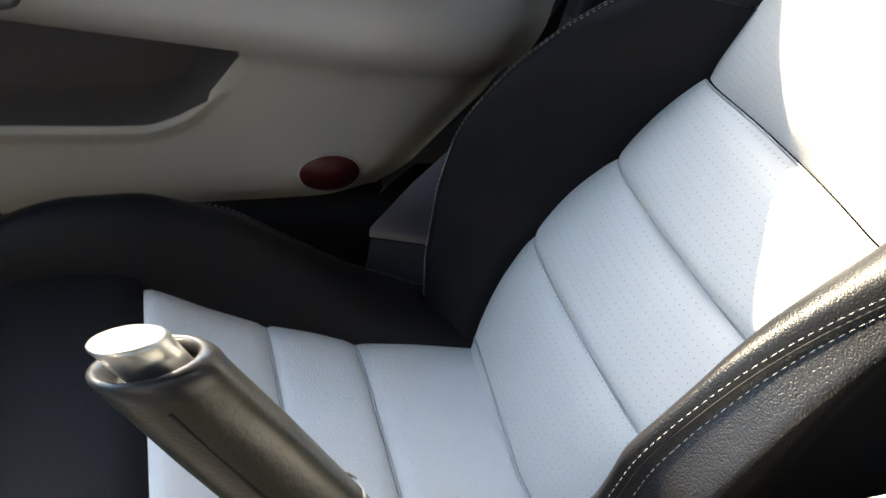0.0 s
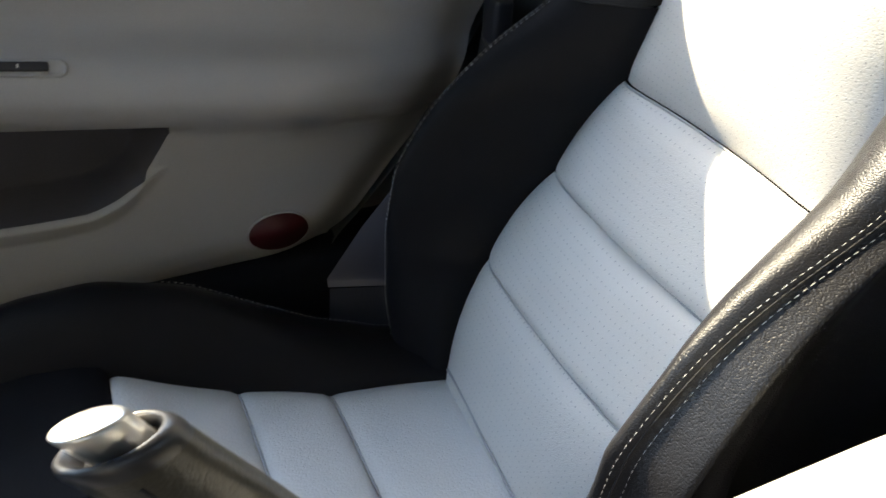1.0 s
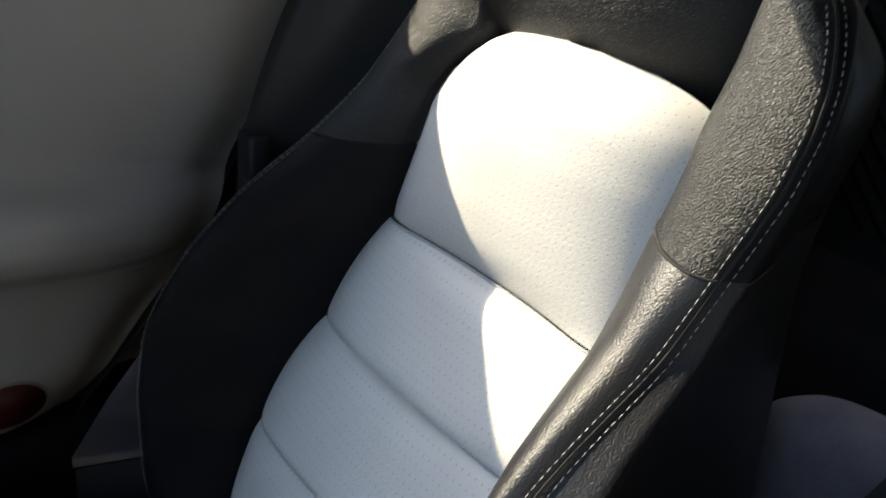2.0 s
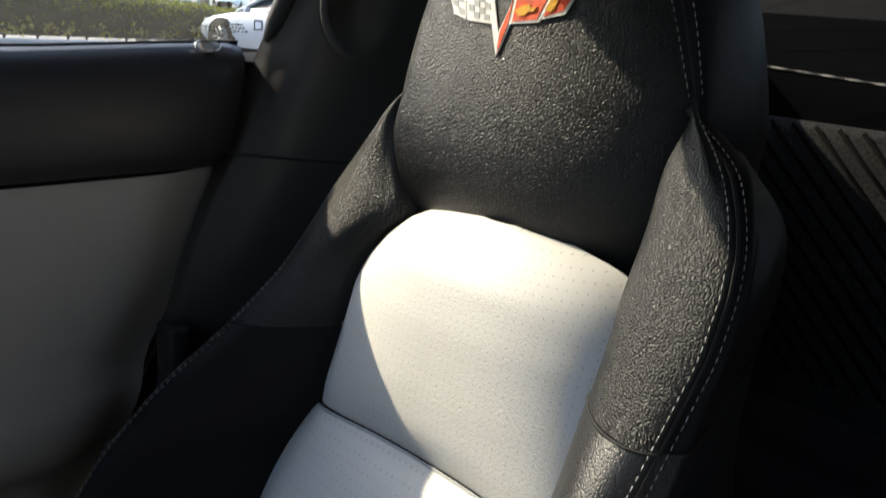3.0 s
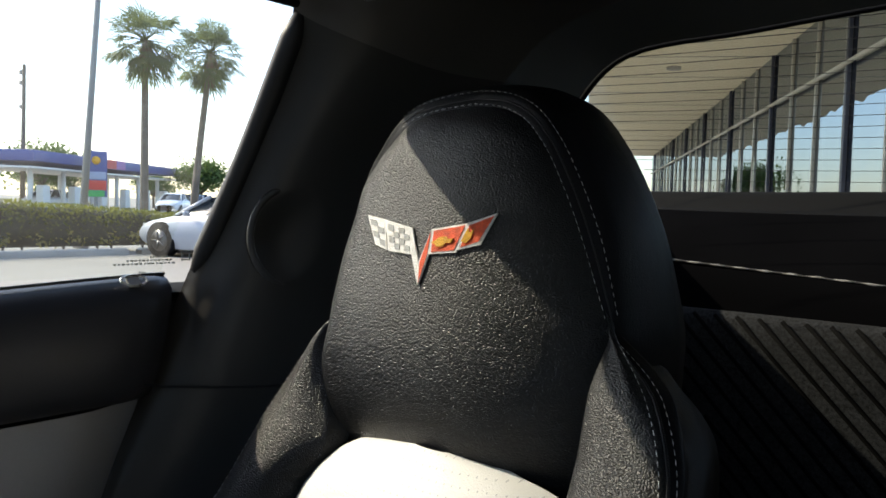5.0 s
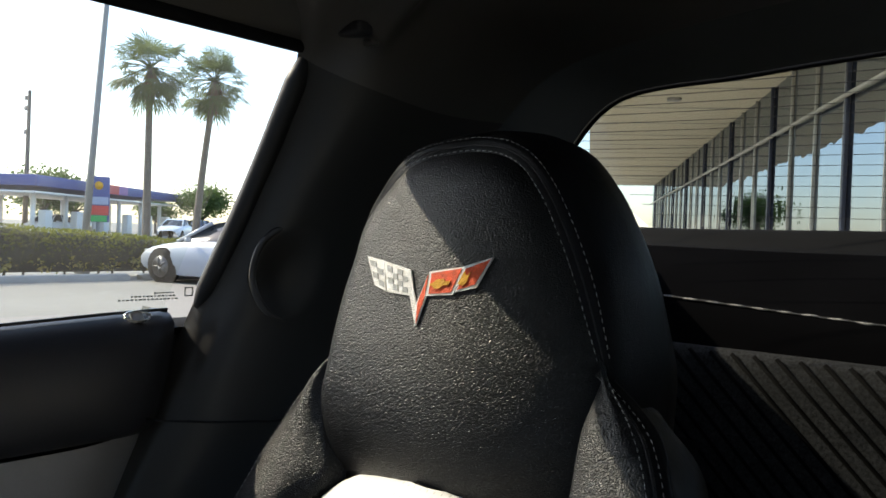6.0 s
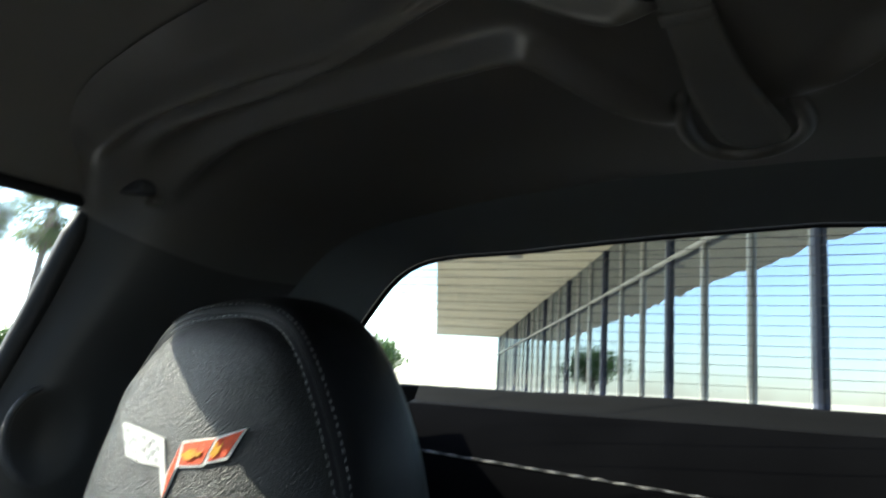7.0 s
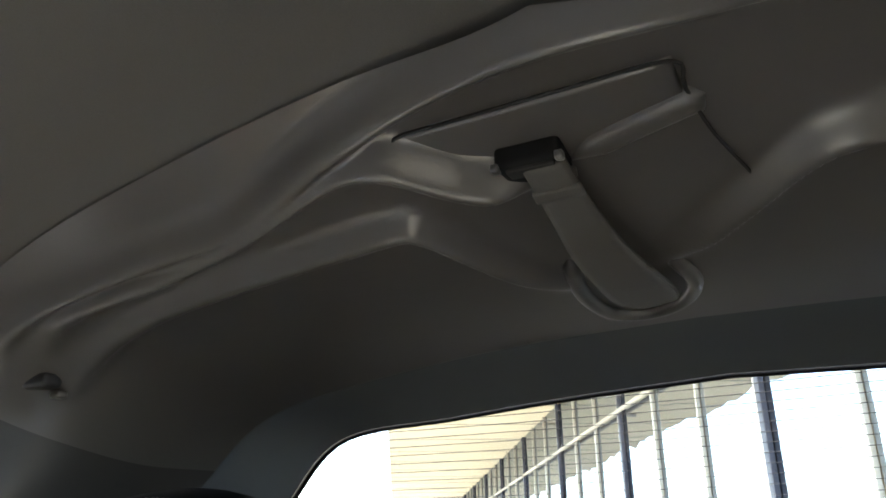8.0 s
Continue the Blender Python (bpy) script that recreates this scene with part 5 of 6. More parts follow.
# unseen tail and wings round the hatch opening, added for its glass to reflect
for side in (1, -1):
    wing = [[(side * x, y, z) for y in (-0.60, -0.9, -1.25, -1.5, -1.79)] for x, z in ((0.826, 0.964), (0.90, 0.955), (0.96, 0.93), (1.0, 0.80), (1.0, 0.25))]
    tagged(mesh_object("wall_rear_wing", grid(wing), GLOSS_PLASTIC), "unseen black rear wing added for the hatch glass to reflect", "body side", kind="structure")
tail = [[(-0.82 + 1.64 * j / 12, min(y + 0.1 * ((j - 6) / 6) ** 2, -1.28), z) for j in range(13)] for y, z in ((-1.44, 0.944), (-1.60, 0.938), (-1.76, 0.925), (-1.80, 0.80), (-1.80, 0.25))]
tagged(mesh_object("wall_tail", grid(tail), GLOSS_PLASTIC), "unseen black tail panel added for the hatch glass to reflect", "body rear", kind="structure")
deck = []
for y, z in ((-1.24, 0.70), (-1.235, 0.85), (-1.25, 0.885), (-1.36, 0.935), (-1.44, 0.950), (-1.47, 0.945), (-1.49, 0.90)):
    deck.append([(-0.82 + 1.64 * j / 20, y * (1 - 0.07 * ((j - 10) * 0.082 / 0.6) ** 2), z) for j in range(21)])
DECK_CLOTH = surface("rear_deck_cloth", (0.0032, 0.0032, 0.0037), 0.9, vary=0.2, scale=10, fine=500, bump=0.2, spec=0.0)
tagged(mesh_object("wall_rear_deck", grid(deck), DECK_CLOTH), "black rear deck trim below the hatch glass", "rear deck", kind="structure")
# soft cover drawn up from the partition to a rolled lip below the glass
cover_rows = []
for y, z, sag in ((-0.624, 0.800, 0), (-0.630, 0.830, 0.3), (-0.638, 0.848, 0.9), (-0.645, 0.854, 1), (-0.662, 0.872, 0.9), (-0.690, 0.905, 0.5), (-0.722, 0.934, 0.2), (-0.742, 0.948, 0), (-0.752, 0.950, 0), (-0.762, 0.954, 0), (-0.768, 0.966, 0),
                  (-0.774, 0.975, 0), (-0.782, 0.979, 0), (-0.792, 0.975, 0), (-0.80, 0.955, 0), (-0.80, 0.86, 0)):
    cover_rows.append([(x, y, z + sag * 0.055 * math.sqrt(x * x + 0.0004) - 0.004 * math.exp(-(x / 0.15) ** 2) * (z > 0.94) + 0.0015 * math.sin(9 * x + 40 * y)) for x in [-0.655 + 1.31 * j / 48 for j in range(49)]])
LIP_TRIM = surface("cover_lip_trim", (0.0034, 0.0035, 0.0040), 0.8, vary=0.2, scale=10, fine=500, bump=0.2, spec=0.10)
tagged(mesh_object("wall_cargo_lip", grid(cover_rows[7:]), LIP_TRIM), "dark grey padded lip along the foot of the hatch glass", "cargo lip", kind="structure")
tagged(mesh_object("wall_cargo_cover", grid(cover_rows[:8]), DECK_CLOTH), "black soft cargo cover drawn up to its lip", "cargo cover", kind="structure")


def hatch_point(x, v, lift=0.0):
    """Glass curved in plan: its sides come forward, level along each heating line."""
    a = min(1, max(0, (-0.36 - v) / 1.1))
    return (x, v * (1 - 0.07 * (x / 0.6) ** 2), 1.178 - 0.035 * a - 0.155 * a * a + lift)


hw = tagged(new("window_4"), "raked rear hatch glass with fine heating lines", "rear window", kind="structure")
g = part("pane", grid([[hatch_point(-0.82 + 1.64 * j / 32, -0.36 - 1.10 * i / 20) for j in range(33)] for i in range(21)]), HATCH_GLASS, hw)
g.visible_shadow = False
for v in (-1.371, -1.303, -1.237, -1.172, -1.11, -1.049, -0.99, -0.933, -0.878, -0.825, -0.774, -0.725, -0.678, -0.633, -0.59, -0.549, -0.51, -0.473, -0.437):
    part("heating_line", tube([hatch_point(x, v, -0.001) for x in [-0.78 + 1.56 * j / 24 for j in range(25)]], 0.0006, 5), SEAM, hw)

frit = bmesh.new()
for row in range(6):
    v = -0.408 - 0.0062 * row
    size = 0.0021 - 0.0002 * row
    for k in range(176):
        x = -0.53 + 0.00606 * (k + 0.5 * (row % 2))
        frit.faces.new([frit.verts.new(hatch_point(x + size * math.cos(q), v + size * math.sin(q), -0.0012)) for q in (0, 1.047, 2.094, 3.142, 4.189, 5.236)])
part("frit_dots", frit, SEAM, hw, "black printed dots along the glass edge", smooth=False)

# ---- outside ----
EYE = Vector((0.0, 0.44, 0.0))
GROUND = -0.15


def bearing(az, d, z=GROUND):
    """A place by its bearing from the car, degrees from straight behind towards the passenger side."""
    return Vector((d * math.sin(radians(az)), EYE.y - d * math.cos(radians(az)), z))


tagged(mesh_object("ground", grid([[(x, y, GROUND) for x in (-900, -200, -60, -20, 0, 10, 20, 40, 80, 250, 900)] for y in (-900, -250, -80, -40, -20, -10, 0, 10, 40, 200, 900)]), ASPHALT), "sunlit pale asphalt car park", "ground", kind="structure")


def leaf_cloud(points, size, seed, bm=None, up=0.3):
    """Many small leaf quads at the given places."""
    rnd = random.Random(seed)
    bm = bm or bmesh.new()
    for p in points:
        n = Vector((rnd.gauss(0, 1), rnd.gauss(0, 1), rnd.gauss(0, 1) + up)).normalized()
        a = n.orthogonal().normalized()
        a.rotate(Matrix.Rotation(rnd.uniform(0, 6.28), 3, n))
        b = n.cross(a)
        s = size * rnd.uniform(0.6, 1.4)
        bm.faces.new([bm.verts.new(Vector(p) + a * s * u + b * s * 0.55 * v) for u, v in ((-1, 0), (0, -1), (1, 0), (0, 1))])
    return bm


# hedge along the kerb, falling slightly towards the rear of the car
def build_hedge():
    a, d, nrm = Vector((15.0, 5.0, GROUND)), Vector((0, -1, 0)), Vector((1, 0, 0))
    length = 30.0
    rnd = random.Random(3)

    def top_at(u):
        return 0.80 + 0.24 * step(14.5, 9.5, u) + 0.015 * math.sin(u * 2.1) + 0.012 * math.sin(u * 5.3 + 1)

    hedge = thing("hedge", a, "long clipped green hedge, sparse base with sun flecks in leaf colour", "hedge", kind="stuff")
    pts = []
    for _ in range(60000):
        u, v, w = rnd.uniform(0, length), rnd.random(), rnd.random() ** 0.55
        z = 0.14 + (top_at(u) - 0.14) * w
        if w < 0.5 and rnd.random() < 0.5:
            continue
        pts.append(a + d * u + nrm * v + Vector((0, 0, z)))
    part("leaves", leaf_cloud(pts, 0.032, 5), HEDGE_LEAF, hedge, smooth=False)
    # yellow clumps stand in for sunlight coming through the sparse base
    pts = []
    for k in range(150):
        c = a + d * rnd.uniform(0, length) + nrm * rnd.uniform(-0.05, 0.12) + Vector((0, 0, rnd.uniform(0.18, 0.40)))
        for _ in range(rnd.randint(8, 26)):
            pts.append(c + Vector((rnd.gauss(0, 0.05), rnd.gauss(0, 0.09), rnd.gauss(0, 0.05))))
    part("sunlit_leaves", leaf_cloud(pts, 0.040, 6), SUNLIT_LEAF, hedge, smooth=False)
    # solid dark brown core stands in for the hedge's shaded depth
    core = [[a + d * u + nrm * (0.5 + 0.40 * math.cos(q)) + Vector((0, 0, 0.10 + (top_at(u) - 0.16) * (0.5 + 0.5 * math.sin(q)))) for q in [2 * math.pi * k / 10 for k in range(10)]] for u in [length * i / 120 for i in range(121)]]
    part("shaded_core", grid(core, close_u=True), surface("hedge_shaded_core", (0.045, 0.040, 0.020), 0.9, vary=0.4, scale=4, fine=20, bump=0.0), hedge)
    bm = bmesh.new()
    for k in range(52):
        q = a + d * (k * 0.55 + rnd.uniform(0, 0.3)) + nrm * rnd.uniform(0.35, 0.7)
        tube([q, q + Vector((rnd.uniform(-0.1, 0.1), rnd.uniform(-0.1, 0.1), 0.5))], 0.025, 5, bm=bm)
    part("stems", bm, BARK, hedge)
    settle(hedge)
    for k in range(7):
        y1 = 8.0 - 5.25 * k
        prof = [(x + 1.8, z + GROUND) for x, z in ((12.58, -0.02), (12.59, 0.10), (12.62, 0.125), (12.76, 0.125), (12.79, 0.10), (12.80, -0.02))]
        rows = [[(x, y, z if 0 < i < 3 else min(z, GROUND + 0.09)) for x, z in prof] for i, y in enumerate((y1, y1 - 0.03, y1 - 4.97, y1 - 5.0))]
        tagged(mesh_object("kerb", grid(rows), CONCRETE), "pale concrete kerb under the hedge", "kerb", kind="structure")
    return a, d, nrm


HEDGE_A, HEDGE_D, HEDGE_N = build_hedge()


def build_palm(base, height, lean, seed, r=0.16):
    rnd = random.Random(seed)
    palm = thing("palm_tree", base, "tall fan palm with shaggy green crown beyond the hedge", "palm tree", "palms beyond the hedge")
    pts = [base + lean * (k / 8) ** 1.3 * height + Vector((0, 0, height * k / 8)) for k in range(9)]
    part("trunk", tube(pts, [r * (1.15 - 0.35 * k / 8) for k in range(9)], 12), BARK, palm, "slender grey-brown palm trunk")
    crown = pts[-1]
    bm, dead = bmesh.new(), bmesh.new()
    for k in range(88):
        az, el = rnd.uniform(0, 6.283), radians(rnd.uniform(-70, 75))
        d = Vector((math.cos(az) * math.cos(el), math.sin(az) * math.cos(el), math.sin(el)))
        stem = rnd.uniform(0.7, 1.3)
        c = crown + d * stem + Vector((0, 0, -0.12 * stem))
        tube([crown, crown + d * stem * 0.5, c], [0.02, 0.014, 0.01], 4, bm=bm)
        side = d.cross(Vector((0, 0, 1))).normalized()
        fan = side.cross(d)
        blades = 13
        for q in range(blades):
            t = (q / (blades - 1) - 0.5) * 2
            w = (d * math.cos(t * 1.45) + side * math.sin(t * 1.45)).normalized()
            ln = rnd.uniform(0.65, 1.05) * (1 - 0.25 * abs(t))
            tip = c + w * ln + Vector((0, 0, -0.30 * ln * (0.5 + rnd.random())))
            mid = c + w * ln * 0.55 + Vector((0, 0, -0.04))
            across = w.cross(fan).normalized() * 0.034
            v = [bm.verts.new(p) for p in (c, mid + across, tip, mid - across)]
            bm.faces.new(v)
    for k in range(90):
        az, z = rnd.uniform(0, 6.283), rnd.uniform(-1.15, -0.1)
        o = Vector((math.cos(az), math.sin(az), 0))
        p = crown + Vector((0, 0, z)) + o * (r * 0.8)
        q = p + o * rnd.uniform(0.08, 0.28) * (1.4 + z) + Vector((0, 0, -0.35))
        s = o.cross(Vector((0, 0, 1))) * 0.05
        dead.faces.new([dead.verts.new(v) for v in (p - s, p + s, q + s * 0.5, q - s * 0.5)])
    part("crown", bm, PALM_LEAF, palm, "green fan fronds", smooth=False)
    part("dry_skirt", dead, DEAD_FROND, palm, "dry brown thatch below the crown", smooth=False)
    settle(palm)


build_palm(bearing(60.2, 34.5), 7.3, Vector((0.010, -0.005, 0)), 11, 0.15)
build_palm(bearing(57.1, 37.5), 7.5, Vector((-0.050, -0.080, 0)), 12, 0.15)


def build_tree(name, base, height, spread, seed, label):
    rnd = random.Random(seed)
    tree = thing(name, base, label, "tree")
    part("trunk", tube([base, base + Vector((0.1, 0, height * 0.3)), base + Vector((0, 0.1, height * 0.55))], [0.18, 0.14, 0.08], 8), BARK, tree)
    lim = bmesh.new()
    pts = []
    for _ in range(14):
        az, el = rnd.uniform(0, 6.28), rnd.uniform(0.1, 1.3)
        c = base + Vector((math.cos(az) * math.cos(el) * spread * 0.62, math.sin(az) * math.cos(el) * spread * 0.62, height * 0.52 + math.sin(el) * height * 0.36))
        tube([base + Vector((0, 0, height * 0.35)), c], [0.07, 0.02], 5, bm=lim)
        for leaf in range(420):
            o = Vector((rnd.gauss(0, 1), rnd.gauss(0, 1), rnd.gauss(0, 0.8)))
            pts.append(c + o * spread * 0.2)
    part("limbs", lim, BARK, tree)
    part("crown", leaf_cloud(pts, spread * 0.042, seed + 1), TREE_LEAF, tree, smooth=False)
    settle(tree)


build_tree("tree", bearing(56.6, 75), 4.2, 2.9, 21, "round-crowned green tree beyond the road")
build_tree("tree", bearing(59.6, 90), 3.4, 2.6, 22, "low green tree beyond the road")
build_tree("tree", bearing(34.2, 62), 4.4, 2.7, 23, "dense green tree at the end of the car park")
build_tree("tree", bearing(66.3, 92), 5.4, 4.5, 24, "green tree behind the filling station")
build_tree("tree", bearing(64.6, 96), 5.2, 4.0, 25, "green tree behind the filling station")


# filling station with its long blue canopy and price sign
def build_station():
    left, right = bearing(70.0, 55), bearing(60.4, 78)
    st = thing("filling_station", left.lerp(right, 0.5), "filling station canopy with blue fascia on white posts", "filling station")
    d = (right - left)
    ln = d.length
    d.normalize()
    rot = Matrix.Rotation(math.atan2(d.y, d.x), 4, "Z")
    mid = left.lerp(right, 0.5)
    part("fascia", box((ln, 7.0, 0.66), mid + Vector((0, 0, 3.40)), 0.05, turn=rot), BLUE_PAINT, st, "deep blue canopy fascia")
    part("canopy_underside", box((ln - 0.4, 6.6, 0.12), mid + Vector((0, 0, 2.72)), 0.02, turn=rot), WHITE_PAINT, st)
    stripe_cols = ((0.75, 0.55, 0.05), (0.70, 0.25, 0.04), (0.45, 0.05, 0.06), (0.25, 0.12, 0.35))
    nrm = Vector((-d.y, d.x, 0))
    if nrm.dot(left) > 0:
        nrm = -nrm
    for k, c in enumerate(stripe_cols):
        m = surface("canopy_stripe", c, 0.5, vary=0.05, bump=0.0)
        part("fascia_stripe", box((1.6, 0.03, 0.64), left + d * (ln * 0.30 + 1.6 * k) + nrm * 3.52 + Vector((0, 0, 3.40)), turn=rot), m, st, smooth=False)
    for k in range(6):
        for off in (-2.2, 2.2):
            p = left + d * (ln * (0.08 + 0.168 * k)) + nrm * off
            part("post", tube([p, p + Vector((0, 0, 2.8))], 0.16, 8), WHITE_PAINT, st)
            if off > 0:
                part("fuel_pump", box((0.9, 0.5, 1.7), p + d * 1.6 + Vector((0, 0, 0.85)), 0.08, turn=rot), WHITE_PAINT, st)
    settle(st)
    shop = thing("shop_building", mid - nrm * 14, "low pale shop building behind the filling station", "building")
    part("wall", box((ln * 0.8, 5.0, 2.9), mid - nrm * 14 + Vector((0, 0, 1.45)), 0.05, turn=rot), WHITE_PAINT, shop)
    part("roof", box((ln * 0.82, 5.4, 0.25), mid - nrm * 14 + Vector((0, 0, 3.0)), 0.03, turn=rot), CONCRETE, shop)
    for k in range(7):
        part("window", box((1.8, 0.08, 1.4), mid - nrm * 11.45 + d * (ln * 0.1 * (k - 3)) + Vector((0, 0, 1.4)), 0.01, turn=rot), CAR_GLASS, shop)
    settle(shop)
    c = bearing(63.15, 58)
    sign = thing("price_sign", c, "tall blue price sign with red and green panels", "sign")
    to = (EYE - c)
    to.z = 0
    rotz = Matrix.Rotation(math.atan2(to.y, to.x) - math.pi / 2, 4, "Z")
    f = to.normalized() * 0.2
    part("sign_board", box((1.35, 0.3, 3.0), c + Vector((0, 0, 2.55)), 0.05, turn=rotz), BLUE_PAINT, sign)
    part("sign_band", box((1.2, 0.06, 0.5), c + f * 0.9 + Vector((0, 0, 2.45)), 0.01, turn=rotz), surface("pale_sign_panel", (0.35, 0.40, 0.55), 0.5, vary=0.05, bump=0.0), sign)
    part("emblem_disc", tube([c + f * 0.8 + Vector((0, 0, 3.45)), c + f * 1.0 + Vector((0, 0, 3.45))], 0.27, 16), GOLD_STITCH, sign)
    part("price_panel", box((1.25, 0.06, 0.62), c + f * 0.9 + Vector((0, 0, 1.82)), 0.01, turn=rotz), RED_SIGN, sign, "red price panel")
    part("price_panel", box((1.05, 0.06, 0.42), c + f * 0.9 + Vector((0.0, 0, 1.27)), 0.01, turn=rotz), GREEN_SIGN, sign, "green price panel")
    part("sign_post", tube([c, c + Vector((0, 0, 1.2))], 0.12, 8), POLE_METAL, sign)
    settle(sign)


build_station()

pole = thing("light_pole", bearing(64.05, 18.5), "tall grey steel light pole beyond the hedge", "light pole")
b = bearing(64.05, 18.5)
part("shaft", tube([b, b + Vector((-0.08, -0.16, 3.0)), b + Vector((-0.25, -0.48, 9.0))], [0.085, 0.07, 0.05], 10), POLE_METAL, pole)
part("base", tube([b, b + Vector((0, 0, 0.35))], 0.16, 10), CONCRETE, pole)
settle(pole)
b = bearing(67.4, 62)
up = thing("utility_pole", b, "wooden utility pole with short cross arms", "utility pole")
part("shaft", tube([b, b + Vector((-0.3, 0, 9.8))], [0.2, 0.12], 8), BARK, up)
for z in (7.0, 8.6, 9.3):
    part("insulator", box((0.35, 0.35, 0.3), b + Vector((0.02, 0, z)), 0.05), POLE_METAL, up)
settle(up)


def build_car(name, at, heading, paint, label, glass=CAR_GLASS, tall=1.0):
    """A small hatchback: lofted body, glasshouse, wheels, lamps."""
    car = thing(name, at, label, "car")
    m = Matrix.Translation(at) @ Matrix.Rotation(heading, 4, "Z") @ Matrix.Diagonal((1, 1, tall, 1))
    mw = Matrix.Translation(at) @ Matrix.Rotation(heading, 4, "Z")
    L = [(-2.05, 0.55, 0.60, 0.62), (-1.95, 0.35, 0.78, 0.78), (-1.6, 0.22, 0.92, 0.86), (-0.9, 0.18, 0.98, 0.88), (0.2, 0.18, 1.0, 0.88), (0.9, 0.18, 0.97, 0.88), (1.3, 0.20, 0.90, 0.87), (1.75, 0.25, 0.80, 0.82), (2.0, 0.33, 0.68, 0.72), (2.1, 0.42, 0.58, 0.60)]
    rows = []
    for x, z0, z1, hw in L:
        sec = [(-hw * 0.9, z0), (-hw, z0 + (z1 - z0) * 0.3), (-hw, z0 + (z1 - z0) * 0.65), (-hw * 0.93, z1 - 0.04), (-hw * 0.8, z1), (0, z1 + 0.03), (hw * 0.8, z1), (hw * 0.93, z1 - 0.04), (hw, z0 + (z1 - z0) * 0.65), (hw, z0 + (z1 - z0) * 0.3), (hw * 0.9, z0)]
        rows.append([m @ Vector((x, y, z)) for y, z in sec])
    part("body", grid(rows), paint, car)
    rear = [[m @ Vector((x, s * hw, z)) for s in (-1, -0.85, 0, 0.85, 1)] for x, z, hw in ((-2.05, 0.55, 0.62), (-2.08, 0.4, 0.5))]
    part("tail", grid(rear), paint, car)
    house = [(-1.75, 0.92, 0.74), (-1.35, 1.28, 0.62), (-0.8, 1.44, 0.58), (-0.1, 1.47, 0.57), (0.35, 1.38, 0.58), (1.05, 0.95, 0.72)]
    part("glasshouse", grid([[m @ Vector((x, -0.80 if i in (0, 5) else -0.78, 0.90)), m @ Vector((x, -hw, z - 0.02)), m @ Vector((x, 0, z)), m @ Vector((x, hw, z - 0.02)), m @ Vector((x, 0.80 if i in (0, 5) else 0.78, 0.90))] for i, (x, z, hw) in enumerate(house)]), glass, car)
    part("roof", grid([[m @ Vector((x, s * (hw + 0.01), z + 0.012 - 0.02 * abs(s))) for s in (-1, -0.5, 0, 0.5, 1)] for x, z, hw in house[1:5]]), paint, car)
    for s in (-1, 1):
        for px in (-0.35,):
            part("door_pillar", tube([m @ Vector((px, s * 0.79, 0.93)), m @ Vector((px - 0.05, s * 0.60, 1.45))], 0.04, 6), paint, car)
        part("roof_pillar", tube([m @ Vector((1.02, s * 0.76, 0.95)), m @ Vector((0.35, s * 0.59, 1.39))], 0.04, 6), paint, car)
        part("headlamp", box((0.30, 0.10, 0.14), m @ Vector((1.86, s * 0.66, 0.66)), 0.03, turn=Matrix.Rotation(heading + s * -0.5, 4, "Z")), surface("headlamp_glass", (0.5, 0.5, 0.5), 0.1, vary=0.05, bump=0.0), car)
        part("mirror", box((0.09, 0.13, 0.09), m @ Vector((0.62, s * 0.93, 1.0)), 0.03, turn=Matrix.Rotation(heading, 4, "Z")), paint, car)
        for px in (-1.3, 1.32):
            c = Vector((px, s * 0.80, 0.30))
            wheel = part("wheel_arch", tube([mw @ (c + Vector((0, -s * 0.12, 0.02))), mw @ (c + Vector((0, s * 0.075, 0.02)))], 0.34, 20), RUBBER, car)
            part("tyre", tube([mw @ (c + Vector((0, -s * 0.1, 0))), mw @ (c + Vector((0, s * 0.09, 0)))], 0.30, 20), RUBBER, wheel)
            part("rim", tube([mw @ (c + Vector((0, s * 0.085, 0))), mw @ (c + Vector((0, s * 0.098, 0)))], 0.20, 16), ALLOY, wheel)
            for k in range(5):
                a = k * 1.2566
                part("spoke", tube([mw @ (c + Vector((0, s * 0.10, 0))), mw @ (c + Vector((0.19 * math.cos(a), s * 0.104, 0.19 * math.sin(a))))], 0.022, 5), ALLOY, wheel)
    settle(car)


# parked white car whose nose shows beside the pillar
# blue-grey paint carries the shade on its backlit side
build_car("parked_car", Vector((12.68, -8.92, GROUND)), radians(14), surface("backlit_car_paint", (0.40, 0.42, 0.46), 0.3, vary=0.03, bump=0.0), "white low car parked nose-in towards the hedge, greyed for its shade", tall=0.82)
build_car("distant_car", bearing(66.0, 62), 2.2, CAR_WHITE, "white car at the filling station")
build_car("distant_car", bearing(64.3, 72), 2.4, CAR_DARK, "dark car on the road beyond the hedge")
build_car("distant_car", bearing(58.3, 62), 2.3, CAR_WHITE, "white car on the road beyond the hedge")
build_car("distant_car", bearing(56.9, 66), 2.3, CAR_DARK, "dark car on the road beyond the hedge")


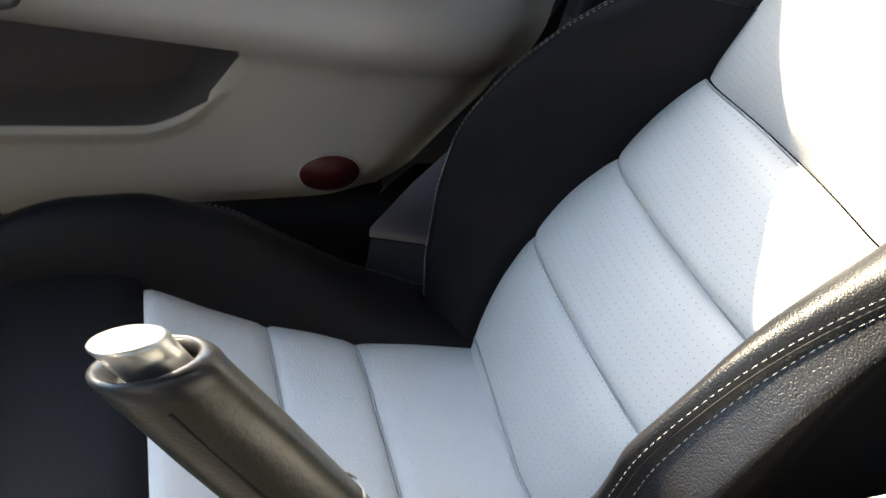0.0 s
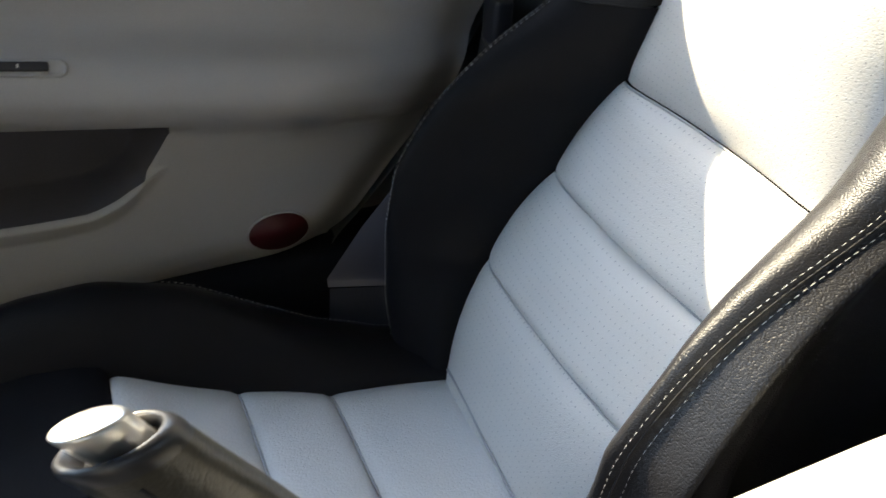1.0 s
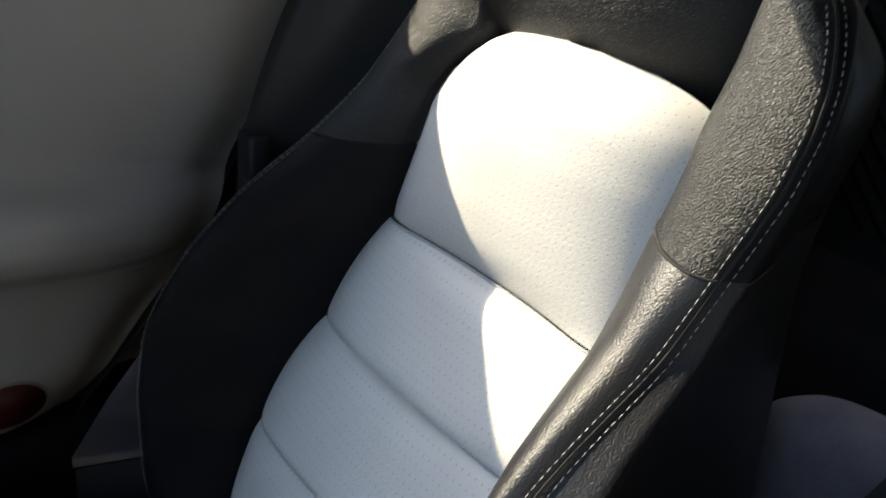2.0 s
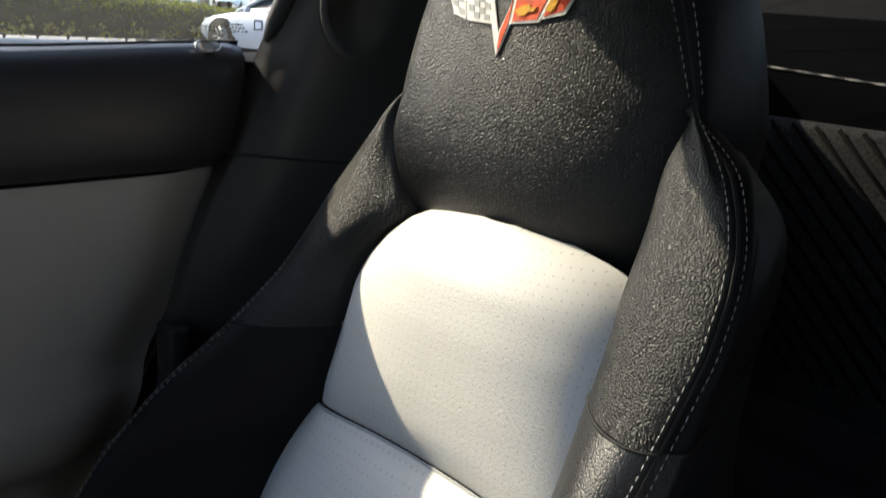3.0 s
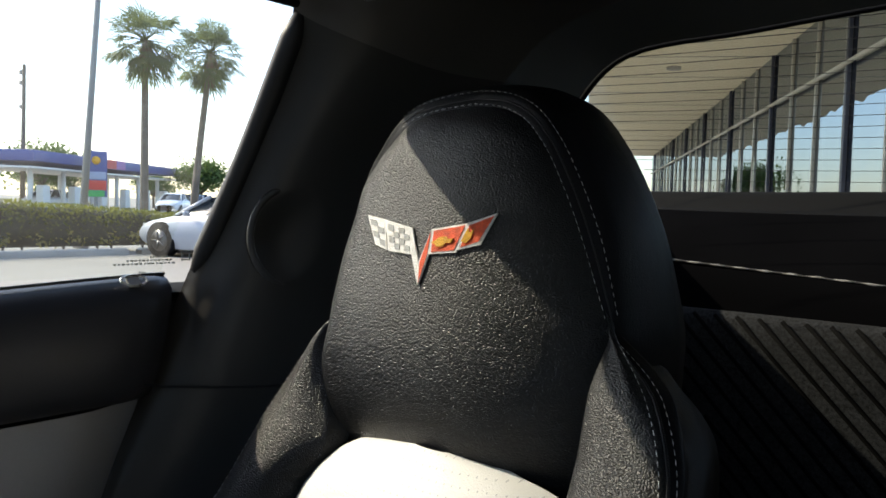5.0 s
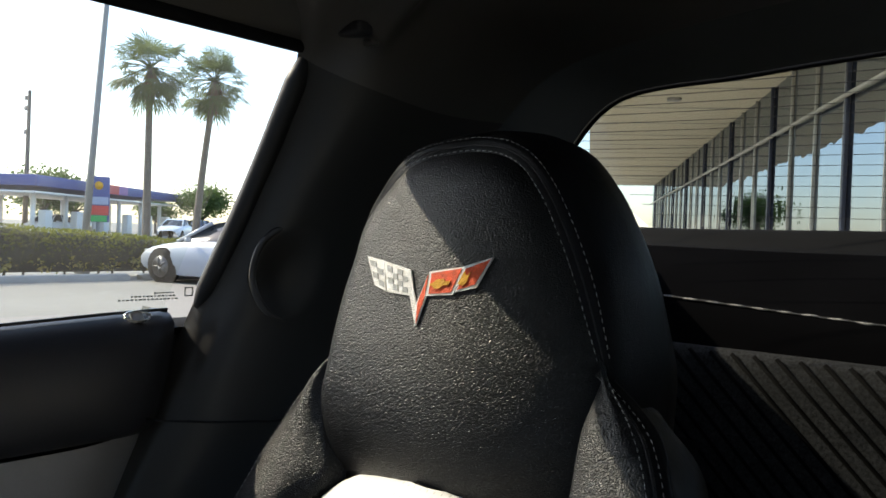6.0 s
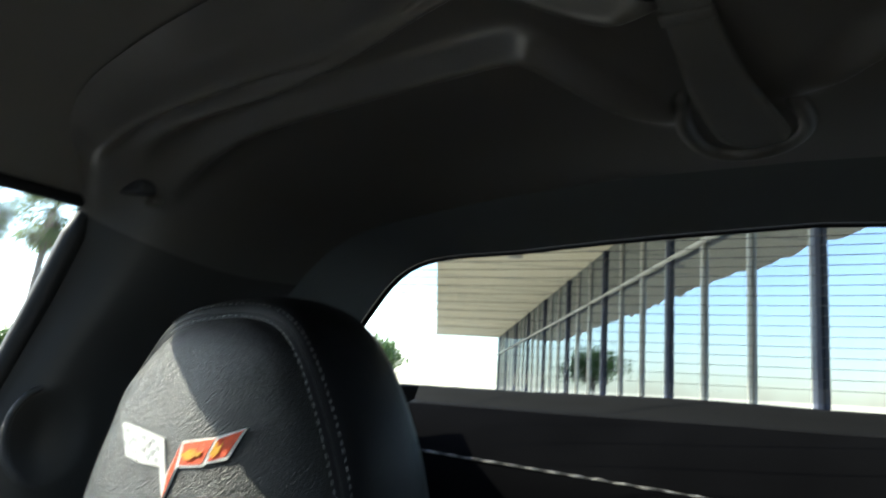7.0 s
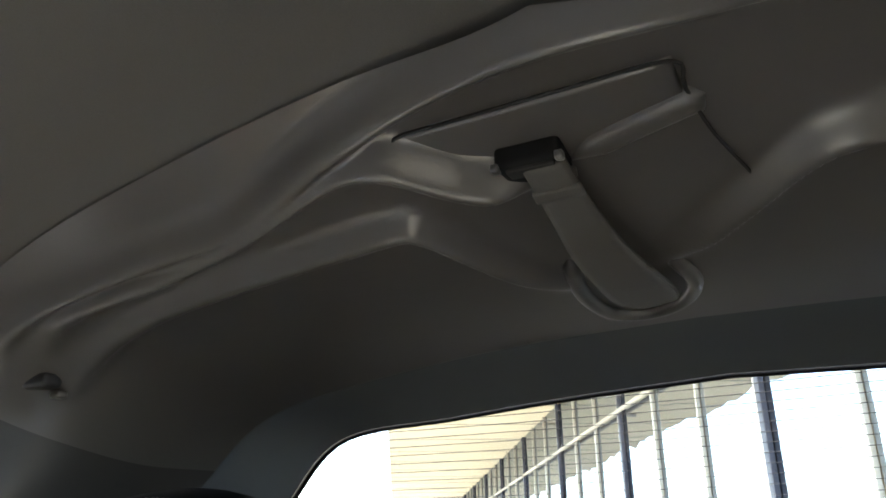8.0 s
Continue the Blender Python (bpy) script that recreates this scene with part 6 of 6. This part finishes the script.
# glazed building with its long soffit
def build_shopfront():
    p = 3.6  # metres from the car to the glass wall
    d = Vector((math.sin(radians(29.75)), -math.cos(radians(29.75)), 0))  # away from the car
    n = Vector((math.cos(radians(29.75)), math.sin(radians(29.75)), 0))  # out of the glass wall, towards the car
    p2 = EYE - n * p + d * 12.43
    far, near = 36.0, -26.0
    H = 4.15
    bld = thing("glazed_building", p2, "long glazed building with blue columns under a cream soffit", "building")
    a, b = p2 + d * near, p2 + d * far
    outer_far, outer_near = b + n * (p + 0.1), a + n * (p + 0.1)
    # soffit slab: along the glass on one side, along its free edge on the other
    inner = -n * 0.3
    rows = []
    for k in range(25):
        t = k / 24
        i0, o0 = (a + inner).lerp(b + inner, t), outer_near.lerp(outer_far, t)
        rows.append([(i0.lerp(o0, q / 6)) + Vector((0, 0, H)) for q in range(7)])
    part("soffit", thick(rows, (0, 0, 0.45)), SOFFIT, bld, "cream panelled soffit", smooth=False)
    for k in range(1, 24):
        t = k / 24
        i0, o0 = a.lerp(b, t), outer_near.lerp(outer_far, t)
        part("soffit_joint", tube([i0 + Vector((0, 0, H - 0.004)), o0 + Vector((0, 0, H - 0.004))], 0.012, 4), MULLION, bld)
    for t, q in ((0.33, 0.35), (0.40, 0.55), (0.52, 0.5)):
        p = a.lerp(b, t).lerp(outer_near.lerp(outer_far, t), q)
        part("soffit_light", tube([p + Vector((0, 0, H - 0.06)), p + Vector((0, 0, H + 0.02))], 0.16, 14), MULLION, bld)
    # glass wall: pane, mullions, columns
    step_m, span = 1.65, 3
    i0 = int(math.floor(near / step_m))
    k = i0
    while k * step_m < far:
        s = k * step_m
        q = p2 + d * s
        pane = grid([[q + d * 0.03 + Vector((0, 0, 0.1)), q + d * (step_m - 0.03) + Vector((0, 0, 0.1))], [q + d * 0.03 + Vector((0, 0, H)), q + d * (step_m - 0.03) + Vector((0, 0, H))]])
        part("pane", pane, SHOP_GLASS, bld, smooth=False)
        rot = Matrix.Rotation(math.atan2(d.y, d.x), 4, "Z")
        if k % span == 0:
            part("column", box((0.10, 0.06, H), q + n * 0.034 + Vector((0, 0, H / 2)), 0.01, turn=rot), COLUMN_PAINT, bld, "dark blue steel column")
            part("column_trim", box((0.05, 0.05, H), q + d * 0.078 + n * 0.029 + Vector((0, 0, H / 2)), 0.01, turn=rot), MULLION, bld)
        else:
            part("mullion", box((0.045, 0.05, H), q + n * 0.028 + Vector((0, 0, H / 2)), 0.008, turn=rot), MULLION, bld, "aluminium mullion")
        k += 1
    part("transom", tube([a + n * 0.085 + Vector((0, 0, 3.12)), b + n * 0.085 + Vector((0, 0, 3.12))], 0.034, 8), MULLION, bld, "pale horizontal rail")
    back = -n * 6
    rows = [[a + back + Vector((0, 0, 0)), b + back], [a + back + Vector((0, 0, H + 0.4)), b + back + Vector((0, 0, H + 0.4))]]
    part("rear_wall", grid(rows), BROWN_INT, bld)
    rows = [[a + Vector((0, 0, H + 0.02)), b + Vector((0, 0, H + 0.02))], [a + back + Vector((0, 0, H + 0.02)), b + back + Vector((0, 0, H + 0.02))]]
    part("roof", thick(rows, (0, 0, 0.4)), BROWN_INT, bld)
    settle(bld)


build_shopfront()
